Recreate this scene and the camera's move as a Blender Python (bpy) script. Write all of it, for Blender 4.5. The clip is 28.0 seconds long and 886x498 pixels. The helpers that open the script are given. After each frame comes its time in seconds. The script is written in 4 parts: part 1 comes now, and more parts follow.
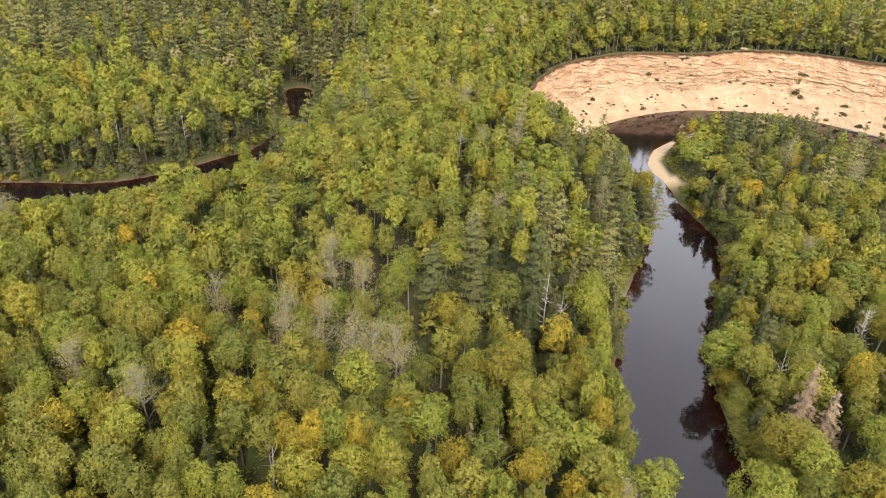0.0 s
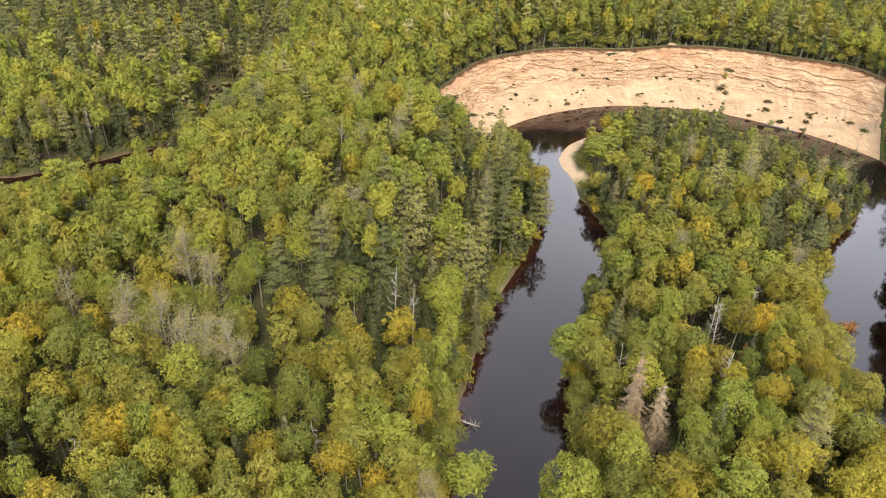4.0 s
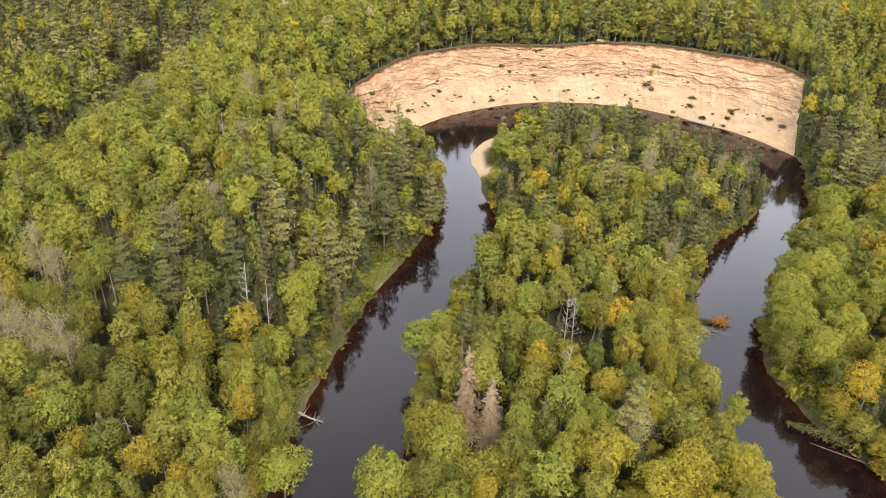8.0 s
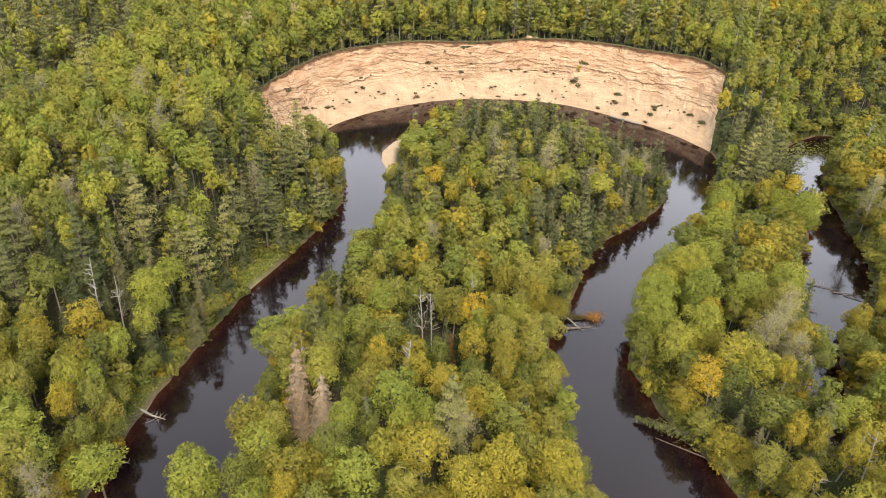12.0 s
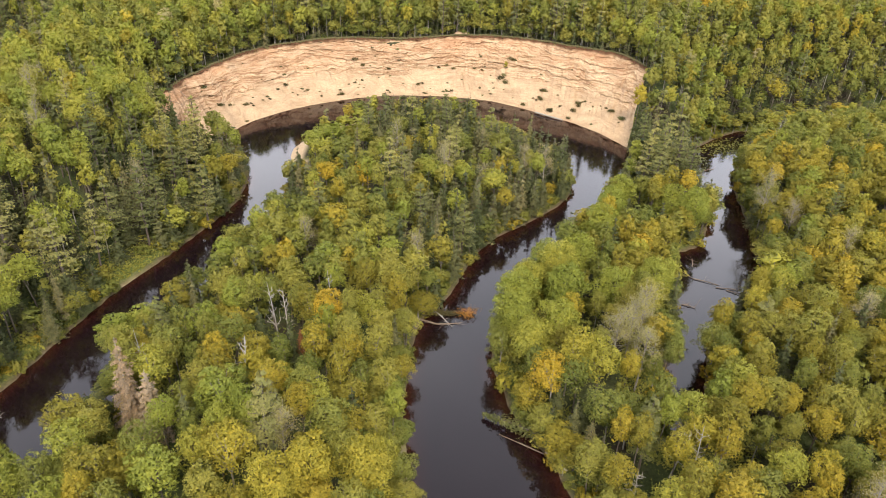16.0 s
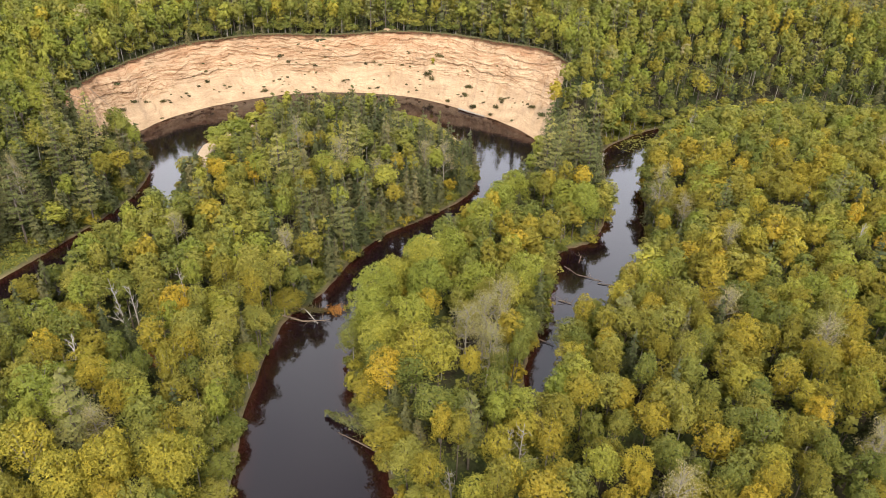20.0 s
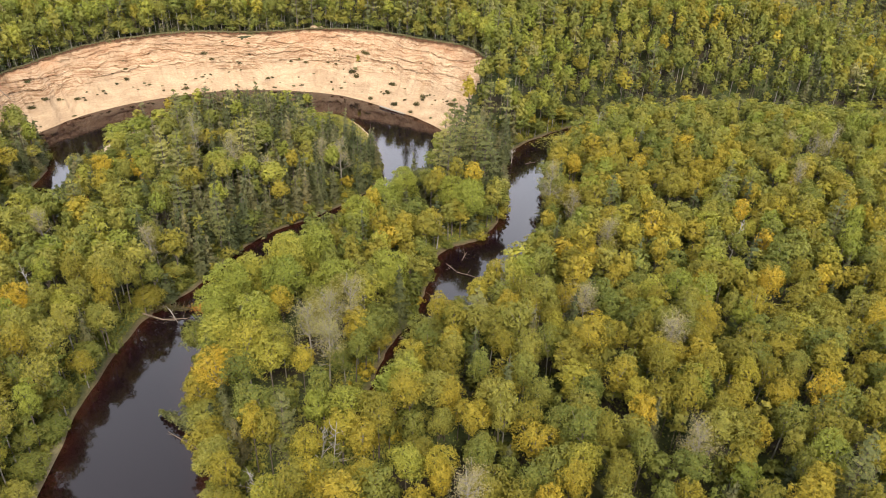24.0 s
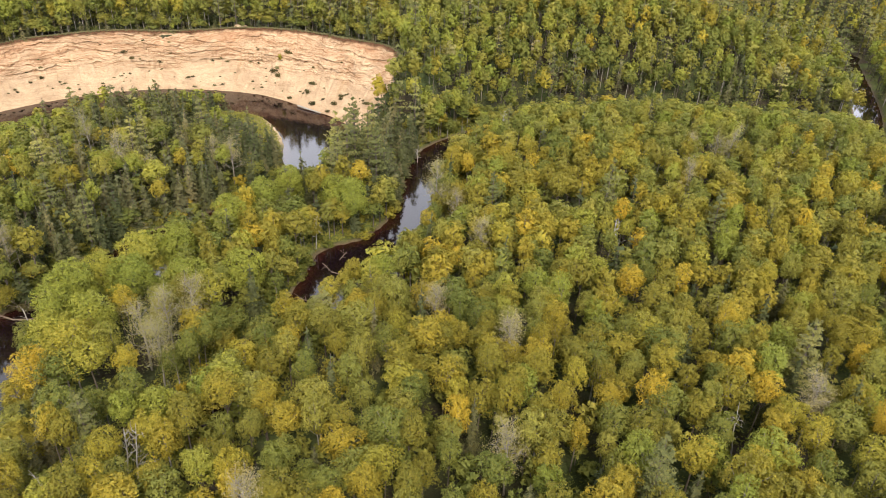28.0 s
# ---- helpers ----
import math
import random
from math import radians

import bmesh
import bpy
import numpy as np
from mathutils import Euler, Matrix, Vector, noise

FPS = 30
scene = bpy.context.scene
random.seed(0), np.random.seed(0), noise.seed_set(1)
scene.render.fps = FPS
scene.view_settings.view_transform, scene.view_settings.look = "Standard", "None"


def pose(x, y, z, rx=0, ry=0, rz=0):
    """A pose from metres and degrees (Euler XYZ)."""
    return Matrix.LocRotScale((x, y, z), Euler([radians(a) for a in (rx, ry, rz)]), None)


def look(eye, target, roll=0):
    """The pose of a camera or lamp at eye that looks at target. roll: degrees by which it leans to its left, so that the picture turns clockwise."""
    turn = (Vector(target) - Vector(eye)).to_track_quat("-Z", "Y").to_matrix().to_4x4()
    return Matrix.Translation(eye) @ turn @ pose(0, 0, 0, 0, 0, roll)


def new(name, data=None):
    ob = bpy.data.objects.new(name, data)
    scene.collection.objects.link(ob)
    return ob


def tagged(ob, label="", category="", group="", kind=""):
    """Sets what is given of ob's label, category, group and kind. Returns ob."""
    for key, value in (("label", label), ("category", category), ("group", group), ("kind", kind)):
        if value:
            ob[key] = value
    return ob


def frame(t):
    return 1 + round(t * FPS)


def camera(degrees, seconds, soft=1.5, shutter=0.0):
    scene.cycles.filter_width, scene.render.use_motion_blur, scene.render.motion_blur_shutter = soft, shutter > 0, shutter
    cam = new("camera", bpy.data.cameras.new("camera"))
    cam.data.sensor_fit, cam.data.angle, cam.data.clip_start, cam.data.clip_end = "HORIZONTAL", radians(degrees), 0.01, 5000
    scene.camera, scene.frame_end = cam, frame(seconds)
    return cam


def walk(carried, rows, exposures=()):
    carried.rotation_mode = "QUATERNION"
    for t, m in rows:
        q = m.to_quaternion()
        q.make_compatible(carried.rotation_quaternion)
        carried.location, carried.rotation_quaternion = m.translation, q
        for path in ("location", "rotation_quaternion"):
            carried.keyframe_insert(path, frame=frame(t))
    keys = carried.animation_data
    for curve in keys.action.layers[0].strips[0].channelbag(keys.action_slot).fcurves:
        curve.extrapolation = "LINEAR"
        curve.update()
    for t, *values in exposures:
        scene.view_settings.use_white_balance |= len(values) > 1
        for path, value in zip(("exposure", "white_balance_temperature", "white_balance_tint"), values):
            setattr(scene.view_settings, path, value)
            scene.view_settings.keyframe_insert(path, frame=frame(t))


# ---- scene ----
EXPOSURES = [(0.0, 0.37), (28.0, 0.3)]
cam = camera(64.5, 28.0, soft=0.7)
# seconds, place in metres, yaw, pitch and lean in degrees: a drone gliding sideways
ROWS = [
    (0, 23.92, 1.77, 86.54, -1.941, -30.841, 2.383),
    (1, 30.54, 1.57, 86.68, -2.019, -30.910, 2.401),
    (2, 37.09, 1.38, 86.79, -2.113, -30.967, 2.426),
    (3, 43.60, 1.20, 86.90, -2.220, -31.013, 2.453),
    (4, 50.07, 1.03, 86.98, -2.335, -31.049, 2.482),
    (5, 56.50, 0.88, 87.05, -2.454, -31.079, 2.511),
    (6, 62.93, 0.73, 87.11, -2.576, -31.103, 2.537),
    (7, 69.34, 0.60, 87.15, -2.697, -31.123, 2.561),
    (8, 75.74, 0.48, 87.17, -2.814, -31.139, 2.581),
    (9, 82.16, 0.37, 87.18, -2.927, -31.154, 2.596),
    (10, 88.58, 0.27, 87.18, -3.033, -31.167, 2.605),
    (11, 95.02, 0.19, 87.16, -3.132, -31.179, 2.609),
    (12, 101.48, 0.11, 87.12, -3.221, -31.191, 2.607),
    (13, 107.96, 0.05, 87.07, -3.302, -31.203, 2.600),
    (14, 114.47, 0.00, 87.00, -3.374, -31.215, 2.587),
    (15, 121.01, -0.04, 86.92, -3.436, -31.226, 2.570),
    (16, 127.58, -0.07, 86.82, -3.491, -31.236, 2.550),
    (17, 134.17, -0.08, 86.71, -3.537, -31.245, 2.526),
    (18, 140.79, -0.09, 86.58, -3.578, -31.251, 2.502),
    (19, 147.44, -0.08, 86.43, -3.615, -31.254, 2.478),
    (20, 154.12, -0.06, 86.28, -3.649, -31.253, 2.456),
    (21, 160.81, -0.03, 86.10, -3.683, -31.246, 2.438),
    (22, 167.52, 0.01, 85.91, -3.720, -31.232, 2.426),
    (23, 174.24, 0.06, 85.71, -3.763, -31.208, 2.423),
    (24, 180.96, 0.13, 85.49, -3.815, -31.173, 2.432),
    (25, 187.68, 0.20, 85.25, -3.881, -31.125, 2.456),
    (26, 194.40, 0.29, 85.00, -3.964, -31.061, 2.497),
    (27, 201.09, 0.39, 84.73, -4.070, -30.979, 2.559),
    (28, 207.76, 0.50, 84.45, -4.203, -30.876, 2.646),
]
walk(cam, [(t, pose(x, y, z, 0, 0, yaw) @ pose(0, 0, 0, 90 + pitch, 0, 0) @ pose(0, 0, 0, 0, 0, lean))
           for t, x, y, z, yaw, pitch, lean in ROWS], EXPOSURES)

# ---- light: high thin overcast, soft sun from behind the drone ----
SUN_ELEVATION, SUN_AZIMUTH = 48.0, 174.0
world = bpy.data.worlds.new("overcast_sky")
world.use_nodes = True
scene.world = world
wn = world.node_tree
wn.nodes.clear()
sky = wn.nodes.new("ShaderNodeTexSky")
sky.sky_type = "NISHITA"
sky.sun_disc = False
sky.sun_elevation, sky.sun_rotation = radians(SUN_ELEVATION), radians(SUN_AZIMUTH)
sky.dust_density = 3.0
cloud = wn.nodes.new("ShaderNodeTexNoise")
cloud.inputs["Scale"].default_value = 2.2
cloud.inputs["Detail"].default_value = 6
cloud_ramp = wn.nodes.new("ShaderNodeValToRGB")
cloud_ramp.color_ramp.elements[0].position, cloud_ramp.color_ramp.elements[0].color = 0.3, (4.6, 4.7, 5.2, 1)
cloud_ramp.color_ramp.elements[1].position, cloud_ramp.color_ramp.elements[1].color = 0.7, (8.6, 8.4, 8.4, 1)
cover = wn.nodes.new("ShaderNodeMix")
cover.data_type = "RGBA"
cover.inputs[0].default_value = 0.8
back = wn.nodes.new("ShaderNodeBackground")
back.inputs["Strength"].default_value = 0.13
wout = wn.nodes.new("ShaderNodeOutputWorld")
wn.links.new(cloud.outputs["Fac"], cloud_ramp.inputs["Fac"])
wn.links.new(sky.outputs["Color"], cover.inputs["A"])
wn.links.new(cloud_ramp.outputs["Color"], cover.inputs["B"])
# brighter cloud low in the sky
place = wn.nodes.new("ShaderNodeTexCoord")
split = wn.nodes.new("ShaderNodeSeparateXYZ")
low_ramp = wn.nodes.new("ShaderNodeValToRGB")
low_ramp.color_ramp.elements[0].position, low_ramp.color_ramp.elements[0].color = 0.42, (3.2, 3.22, 3.34, 1)
low_ramp.color_ramp.elements[1].position, low_ramp.color_ramp.elements[1].color = 0.8, (0.82, 0.83, 0.88, 1)
glow_mix = wn.nodes.new("ShaderNodeMix")
glow_mix.data_type, glow_mix.blend_type = "RGBA", "MULTIPLY"
glow_mix.inputs[0].default_value = 1.0
wn.links.new(place.outputs["Generated"], split.inputs[0])
wn.links.new(split.outputs["Z"], low_ramp.inputs["Fac"])
wn.links.new(cover.outputs["Result"], glow_mix.inputs["A"])
wn.links.new(low_ramp.outputs["Color"], glow_mix.inputs["B"])
wn.links.new(glow_mix.outputs["Result"], back.inputs["Color"])
wn.links.new(back.outputs[0], wout.inputs[0])

sun = new("sun", bpy.data.lights.new("sun", "SUN"))
sun.data.energy, sun.data.angle, sun.data.color = 2.8, radians(12), (1.0, 0.895, 0.72)
sa, se = radians(SUN_AZIMUTH), radians(SUN_ELEVATION)
sun.matrix_world = look((math.sin(sa) * math.cos(se) * 100, math.cos(sa) * math.cos(se) * 100, math.sin(se) * 100), (0, 0, 0))

RNG = np.random.default_rng(7)


# ---- materials ----
class Nodes:
    """Short way to write a node material."""

    def __init__(self, name):
        self.mat = bpy.data.materials.new(name)
        self.mat.use_nodes = True
        self.tree = self.mat.node_tree
        self.tree.nodes.clear()
        self.out = self.add("ShaderNodeOutputMaterial")

    def add(self, kind, **inputs):
        node = self.tree.nodes.new(kind)
        for key, value in inputs.items():
            self.put(node.inputs[key.replace("_", " ")], value)
        return node

    def put(self, socket, value):
        if hasattr(value, "is_output"):
            self.tree.links.new(value, socket)
        else:
            socket.default_value = value

    def noise(self, scale, detail=4, rough=0.55, stretch=None, space="Object"):
        co = self.add("ShaderNodeTexCoord").outputs[space]
        if stretch:
            m = self.add("ShaderNodeMapping", Vector=co, Scale=stretch)
            co = m.outputs[0]
        return self.add("ShaderNodeTexNoise", Vector=co, Scale=scale, Detail=detail, Roughness=rough).outputs["Fac"]

    def ramp(self, fac, *stops):
        r = self.add("ShaderNodeValToRGB", Fac=fac)
        e = r.color_ramp.elements
        while len(e) < len(stops):
            e.new(0.5)
        for el, (at, col) in zip(e, stops):
            el.position, el.color = at, (*col, 1)
        return r.outputs["Color"]

    def mix(self, fac, a, b, how="MIX"):
        m = self.tree.nodes.new("ShaderNodeMix")
        m.data_type, m.blend_type = "RGBA", how
        for s, v in ((m.inputs[0], fac), (m.inputs["A"], a), (m.inputs["B"], b)):
            self.put(s, (*v, 1) if isinstance(v, tuple) and len(v) == 3 else v)
        return m.outputs["Result"]

    def math(self, how, a, b=0.0):
        m = self.tree.nodes.new("ShaderNodeMath")
        m.operation = how
        self.put(m.inputs[0], a)
        self.put(m.inputs[1], b)
        return m.outputs[0]

    def done(self, color, rough=0.8, bump=None, depth=0.05, strength=0.6, spec=0.3):
        p = self.add("ShaderNodeBsdfPrincipled", Roughness=rough)
        p.inputs["Specular IOR Level"].default_value = spec
        self.put(p.inputs["Base Color"], (*color, 1) if isinstance(color, tuple) else color)
        if bump is not None:
            b = self.add("ShaderNodeBump", Height=bump, Distance=depth, Strength=strength)
            self.put(p.inputs["Normal"], b.outputs[0])
        self.tree.links.new(p.outputs[0], self.out.inputs[0])
        return self.mat


def leaf_material(name, low, mid, high, joined=False, glow=0.26):
    """Foliage: a colour for each tree between low and high, and a slighter change from leaf to leaf."""
    n = Nodes(name)
    if joined:
        tree_value = n.add("ShaderNodeAttribute")
        tree_value.attribute_name = "tint"
        tree_value = tree_value.outputs["Fac"]
    else:
        tree_value = n.add("ShaderNodeObjectInfo").outputs["Random"]
    col = n.ramp(tree_value, (0.0, low), (0.55, mid), (1.0, high))
    leaf = n.add("ShaderNodeNewGeometry").outputs["Random Per Island"]
    vary = 0.12 if joined else 0.26
    shade = n.ramp(leaf, (0.0, (1 - vary, 1 - 0.85 * vary, 1 - 0.85 * vary)), (0.55, (1.0, 1.0, 1.0)), (1.0, (1 + vary, 1 + 0.8 * vary, 1.0)))
    col = n.mix(1.0, col, shade, "MULTIPLY")
    patch = n.ramp(n.noise(0.5, 3), (0.3, (0.82, 0.86, 0.85)), (0.7, (1.18, 1.12, 1.0)))
    col = n.mix(1.0, col, patch, "MULTIPLY")
    dif = n.add("ShaderNodeBsdfPrincipled", Base_Color=col, Roughness=0.6)
    dif.inputs["Specular IOR Level"].default_value = 0.12
    tr = n.add("ShaderNodeBsdfTranslucent", Color=n.mix(1.0, col, (1.1, 1.15, 0.5), "MULTIPLY"))
    m = n.add("ShaderNodeMixShader", Fac=glow)
    n.tree.links.new(dif.outputs[0], m.inputs[1])
    n.tree.links.new(tr.outputs[0], m.inputs[2])
    n.tree.links.new(m.outputs[0], n.out.inputs[0])
    return n.mat


def bark_material(name, a, b, scale=3.0):
    n = Nodes(name)
    f = n.noise(scale, 6, 0.65, (1, 1, 0.35))
    col = n.ramp(f, (0.3, a), (0.7, b))
    return n.done(col, 0.9, f, 0.04)


GREEN = ((0.16, 0.18, 0.046), (0.23, 0.232, 0.057), (0.31, 0.28, 0.064))
LIME = ((0.22, 0.25, 0.052), (0.275, 0.29, 0.058), (0.345, 0.325, 0.064))
AMBER = ((0.205, 0.188, 0.038), (0.29, 0.248, 0.043), (0.365, 0.288, 0.045))
GOLD = ((0.30, 0.28, 0.052), (0.38, 0.315, 0.05), (0.47, 0.335, 0.046))
BRUSH = ((0.06, 0.055, 0.028), (0.085, 0.075, 0.036), (0.13, 0.11, 0.05))
RUSSET = ((0.2, 0.085, 0.04), (0.25, 0.11, 0.055), (0.3, 0.15, 0.08))
SPRUCE = ((0.075, 0.09, 0.042), (0.115, 0.123, 0.055), (0.2, 0.18, 0.095))
PINE = ((0.11, 0.125, 0.05), (0.175, 0.178, 0.07), (0.3, 0.28, 0.105))
PALE = ((0.32, 0.29, 0.13), (0.37, 0.325, 0.16), (0.36, 0.31, 0.18))
EMBER = ((0.4, 0.17, 0.05), (0.45, 0.2, 0.055), (0.48, 0.24, 0.06))
RUST = ((0.31, 0.225, 0.165), (0.35, 0.265, 0.2), (0.38, 0.3, 0.235))
M_LEAF = {k: leaf_material("foliage_" + k, *c) for k, c in (("green", GREEN), ("lime", LIME), ("amber", AMBER), ("gold", GOLD), ("brush", BRUSH), ("russet", RUSSET), ("spruce", SPRUCE), ("pine", PINE), ("pale", PALE), ("rust", RUST), ("ember", EMBER))}
M_WOODS = {k: leaf_material("woods_" + k, *c, joined=True) for k, c in (("green", GREEN), ("young", GREEN), ("lime", LIME), ("amber", AMBER), ("gold", GOLD), ("brush", BRUSH), ("russet", RUSSET), ("spruce", SPRUCE), ("pine", PINE), ("pale", PALE), ("rust", RUST))}
M_BARK = bark_material("grey_brown_bark", (0.07, 0.055, 0.042), (0.17, 0.14, 0.11))
M_BIRCH = bark_material("pale_birch_bark", (0.15, 0.135, 0.11), (0.36, 0.325, 0.27))
M_DEAD = bark_material("bleached_dead_wood", (0.22, 0.2, 0.17), (0.43, 0.4, 0.35))


def ground_material():
    n = Nodes("forest_floor")
    big, fine = n.noise(0.09, 5), n.noise(2.2, 6, 0.7)
    grass = n.ramp(fine, (0.3, (0.03, 0.045, 0.012)), (0.7, (0.085, 0.1, 0.03)))
    litter = n.ramp(fine, (0.3, (0.022, 0.018, 0.011)), (0.7, (0.07, 0.055, 0.032)))
    col = n.mix(n.ramp(big, (0.4, (0, 0, 0)), (0.6, (1, 1, 1))), grass, litter)
    bank = n.add("ShaderNodeAttribute")
    bank.attribute_name = "sand"
    sand = n.ramp(fine, (0.3, (0.4, 0.29, 0.18)), (0.7, (0.58, 0.45, 0.3)))
    col = n.mix(bank.outputs["Fac"], col, sand)
    mud = n.add("ShaderNodeAttribute")
    mud.attribute_name = "mud"
    col = n.mix(mud.outputs["Fac"], col, n.ramp(fine, (0.3, (0.07, 0.05, 0.03)), (0.7, (0.19, 0.14, 0.085))))
    meadow = n.add("ShaderNodeAttribute")
    meadow.attribute_name = "meadow"
    col = n.mix(meadow.outputs["Fac"], col, n.ramp(fine, (0.3, (0.07, 0.1, 0.02)), (0.7, (0.17, 0.185, 0.045))))
    return n.done(col, 0.95, fine, 0.25)


def cliff_material():
    n = Nodes("bedded_sand")
    wob = n.noise(0.05, 3)
    co = n.add("ShaderNodeTexCoord").outputs["Object"]
    lift = n.add("ShaderNodeCombineXYZ", Z=n.math("MULTIPLY", wob, 9.0))
    moved = n.add("ShaderNodeVectorMath", )
    moved.operation = "ADD"
    n.put(moved.inputs[0], co)
    n.put(moved.inputs[1], lift.outputs[0])
    flat = n.add("ShaderNodeMapping", Vector=moved.outputs[0], Scale=(0.05, 0.05, 0.9))
    flat2 = n.add("ShaderNodeMapping", Vector=moved.outputs[0], Scale=(0.13, 0.13, 3.2))
    band = n.add("ShaderNodeTexNoise", Vector=flat.outputs[0], Scale=1.0, Detail=6, Roughness=0.65).outputs["Fac"]
    thin = n.add("ShaderNodeTexNoise", Vector=flat2.outputs[0], Scale=1.0, Detail=5, Roughness=0.7).outputs["Fac"]
    fine = n.noise(2.6, 7, 0.75)
    col = n.ramp(band, (0.4, (0.36, 0.2, 0.11)), (0.48, (0.52, 0.35, 0.215)), (0.58, (0.65, 0.485, 0.32)))
    col = n.mix(0.6, col, n.ramp(thin, (0.4, (0.26, 0.145, 0.08)), (0.47, (0.52, 0.36, 0.22)), (0.56, (0.7, 0.53, 0.355))))
    attr = {}
    for key in ("red", "talus", "topsoil"):
        node = n.add("ShaderNodeAttribute")
        node.attribute_name = key
        attr[key] = node.outputs["Fac"]
    col = n.mix(n.math("MULTIPLY", attr["red"], 0.55), col, (0.47, 0.25, 0.135))
    col = n.mix(n.math("MULTIPLY", attr["talus"], 0.68), col, n.ramp(fine, (0.3, (0.54, 0.395, 0.255)), (0.7, (0.66, 0.505, 0.335))))
    col = n.mix(attr["topsoil"], col, n.ramp(fine, (0.35, (0.07, 0.042, 0.025)), (0.65, (0.2, 0.1, 0.055))))
    col = n.mix(1.0, col, n.ramp(fine, (0.3, (0.77, 0.75, 0.73)), (0.7, (1.03, 1.02, 1.02))), "MULTIPLY")
    col = n.mix(1.0, col, n.ramp(n.noise(0.15, 5), (0.3, (0.8, 0.77, 0.74)), (0.65, (1.06, 1.05, 1.02))), "MULTIPLY")
    return n.done(col, 0.95, n.math("ADD", n.math("MULTIPLY", thin, 1.5), fine), 0.35, 0.9, 0.1)


def water_material():
    n = Nodes("tea_brown_water")
    d = n.add("ShaderNodeAttribute")
    d.attribute_name = "depth"
    col = n.ramp(d.outputs["Fac"], (0.0, (0.035, 0.011, 0.007)), (0.5, (0.014, 0.005, 0.0055)), (1.0, (0.009, 0.0048, 0.0065)))
    wave = n.math("ADD", n.noise(0.8, 3, 0.5, (1, 1.6, 1)), n.math("MULTIPLY", n.noise(3.0, 2, 0.5), 0.3))
    p = n.add("ShaderNodeBsdfPrincipled", Base_Color=col, Roughness=0.05, IOR=1.55)
    b = n.add("ShaderNodeBump", Height=wave, Distance=0.05, Strength=0.12)
    n.put(p.inputs["Normal"], b.outputs[0])
    n.tree.links.new(p.outputs[0], n.out.inputs[0])
    return n.mat


M_GROUND, M_CLIFF, M_WATER = ground_material(), cliff_material(), water_material()


# ---- plan: banks, cliff and hollows ----
def spline(points, step=2.0, closed=False):
    """A smooth line through the points, as an array with a point about every step metres."""
    p = np.array(points, float)
    ext = np.vstack([p[-1], p, p[0], p[1]]) if closed else np.vstack([2 * p[0] - p[1], p, 2 * p[-1] - p[-2]])
    out = []
    for i in range(len(ext) - 3):
        a, b, c, d = ext[i:i + 4]
        m = max(2, int(np.linalg.norm(c[:2] - b[:2]) / step))
        u = (np.arange(m) / m)[:, None]
        out.append(0.5 * (2 * b + (c - a) * u + (2 * a - 5 * b + 4 * c - d) * u ** 2 + (3 * b - a - 3 * c + d) * u ** 3))
    if not closed:
        out.append(p[-1:])
    return np.vstack(out)


def resample(line, count):
    seg = np.r_[0, np.cumsum(np.linalg.norm(np.diff(line[:, :2], axis=0), axis=1))]
    at = np.linspace(0, seg[-1], count)
    return np.stack([np.interp(at, seg, line[:, k]) for k in range(line.shape[1])], 1)


def distance(x, y, line):
    best = np.full(x.shape, 1e9)
    for (ax, ay), (bx, by) in zip(line[:-1, :2], line[1:, :2]):
        dx, dy = bx - ax, by - ay
        u = np.clip(((x - ax) * dx + (y - ay) * dy) / (dx * dx + dy * dy + 1e-9), 0, 1)
        best = np.minimum(best, (x - ax - u * dx) ** 2 + (y - ay - u * dy) ** 2)
    return np.sqrt(best)


def inside(x, y, ring):
    hit = np.zeros(x.shape, bool)
    for (ax, ay), (bx, by) in zip(ring[:, :2], np.roll(ring[:, :2], -1, 0)):
        cross = (ay > y) != (by > y)
        hit ^= cross & (x < (bx - ax) * (y - ay) / (by - ay + 1e-12) + ax)
    return hit


def signed(x, y, ring):
    """Distance to the ring's edge, minus inside."""
    d = distance(x, y, np.vstack([ring, ring[:1]]))
    return np.where(inside(x, y, ring), -d, d)


def smooth(a, b, v):
    u = np.clip((v - a) / (b - a), 0, 1)
    return u * u * (3 - 2 * u)


CLIFF_FOOT = spline([(66, 190), (68, 200), (70.5, 209), (79, 225), (96, 240), (116, 249.5), (137, 251.5), (158, 247), (176, 234), (189, 221), (197.5, 206)])
CLIFF_TOP = spline([(51, 204, 13), (57, 224, 14), (70, 249.5, 15.2), (87, 261.5, 16), (105, 267.5, 16.5), (126, 266.5, 17), (148, 272, 17.5), (170, 268, 18), (189, 258, 18), (203, 248, 18.5), (209, 234, 18)])
OUTER_BANK = np.vstack([
    spline([(52, -400), (57, -100), (54, 40), (55.3, 75), (57.2, 88), (60.5, 101), (66.5, 122), (72.5, 135.5), (78, 149), (83, 164), (83.5, 180), (77, 196)]),
    CLIFF_FOOT[6:],
    spline([(197, 198), (190, 183), (185, 171), (173, 152), (161, 135), (150, 118), (144, 104), (144.8, 95), (146, 88), (149, 81), (152.5, 71), (155, 40), (150, -100), (155, -400)]),
])
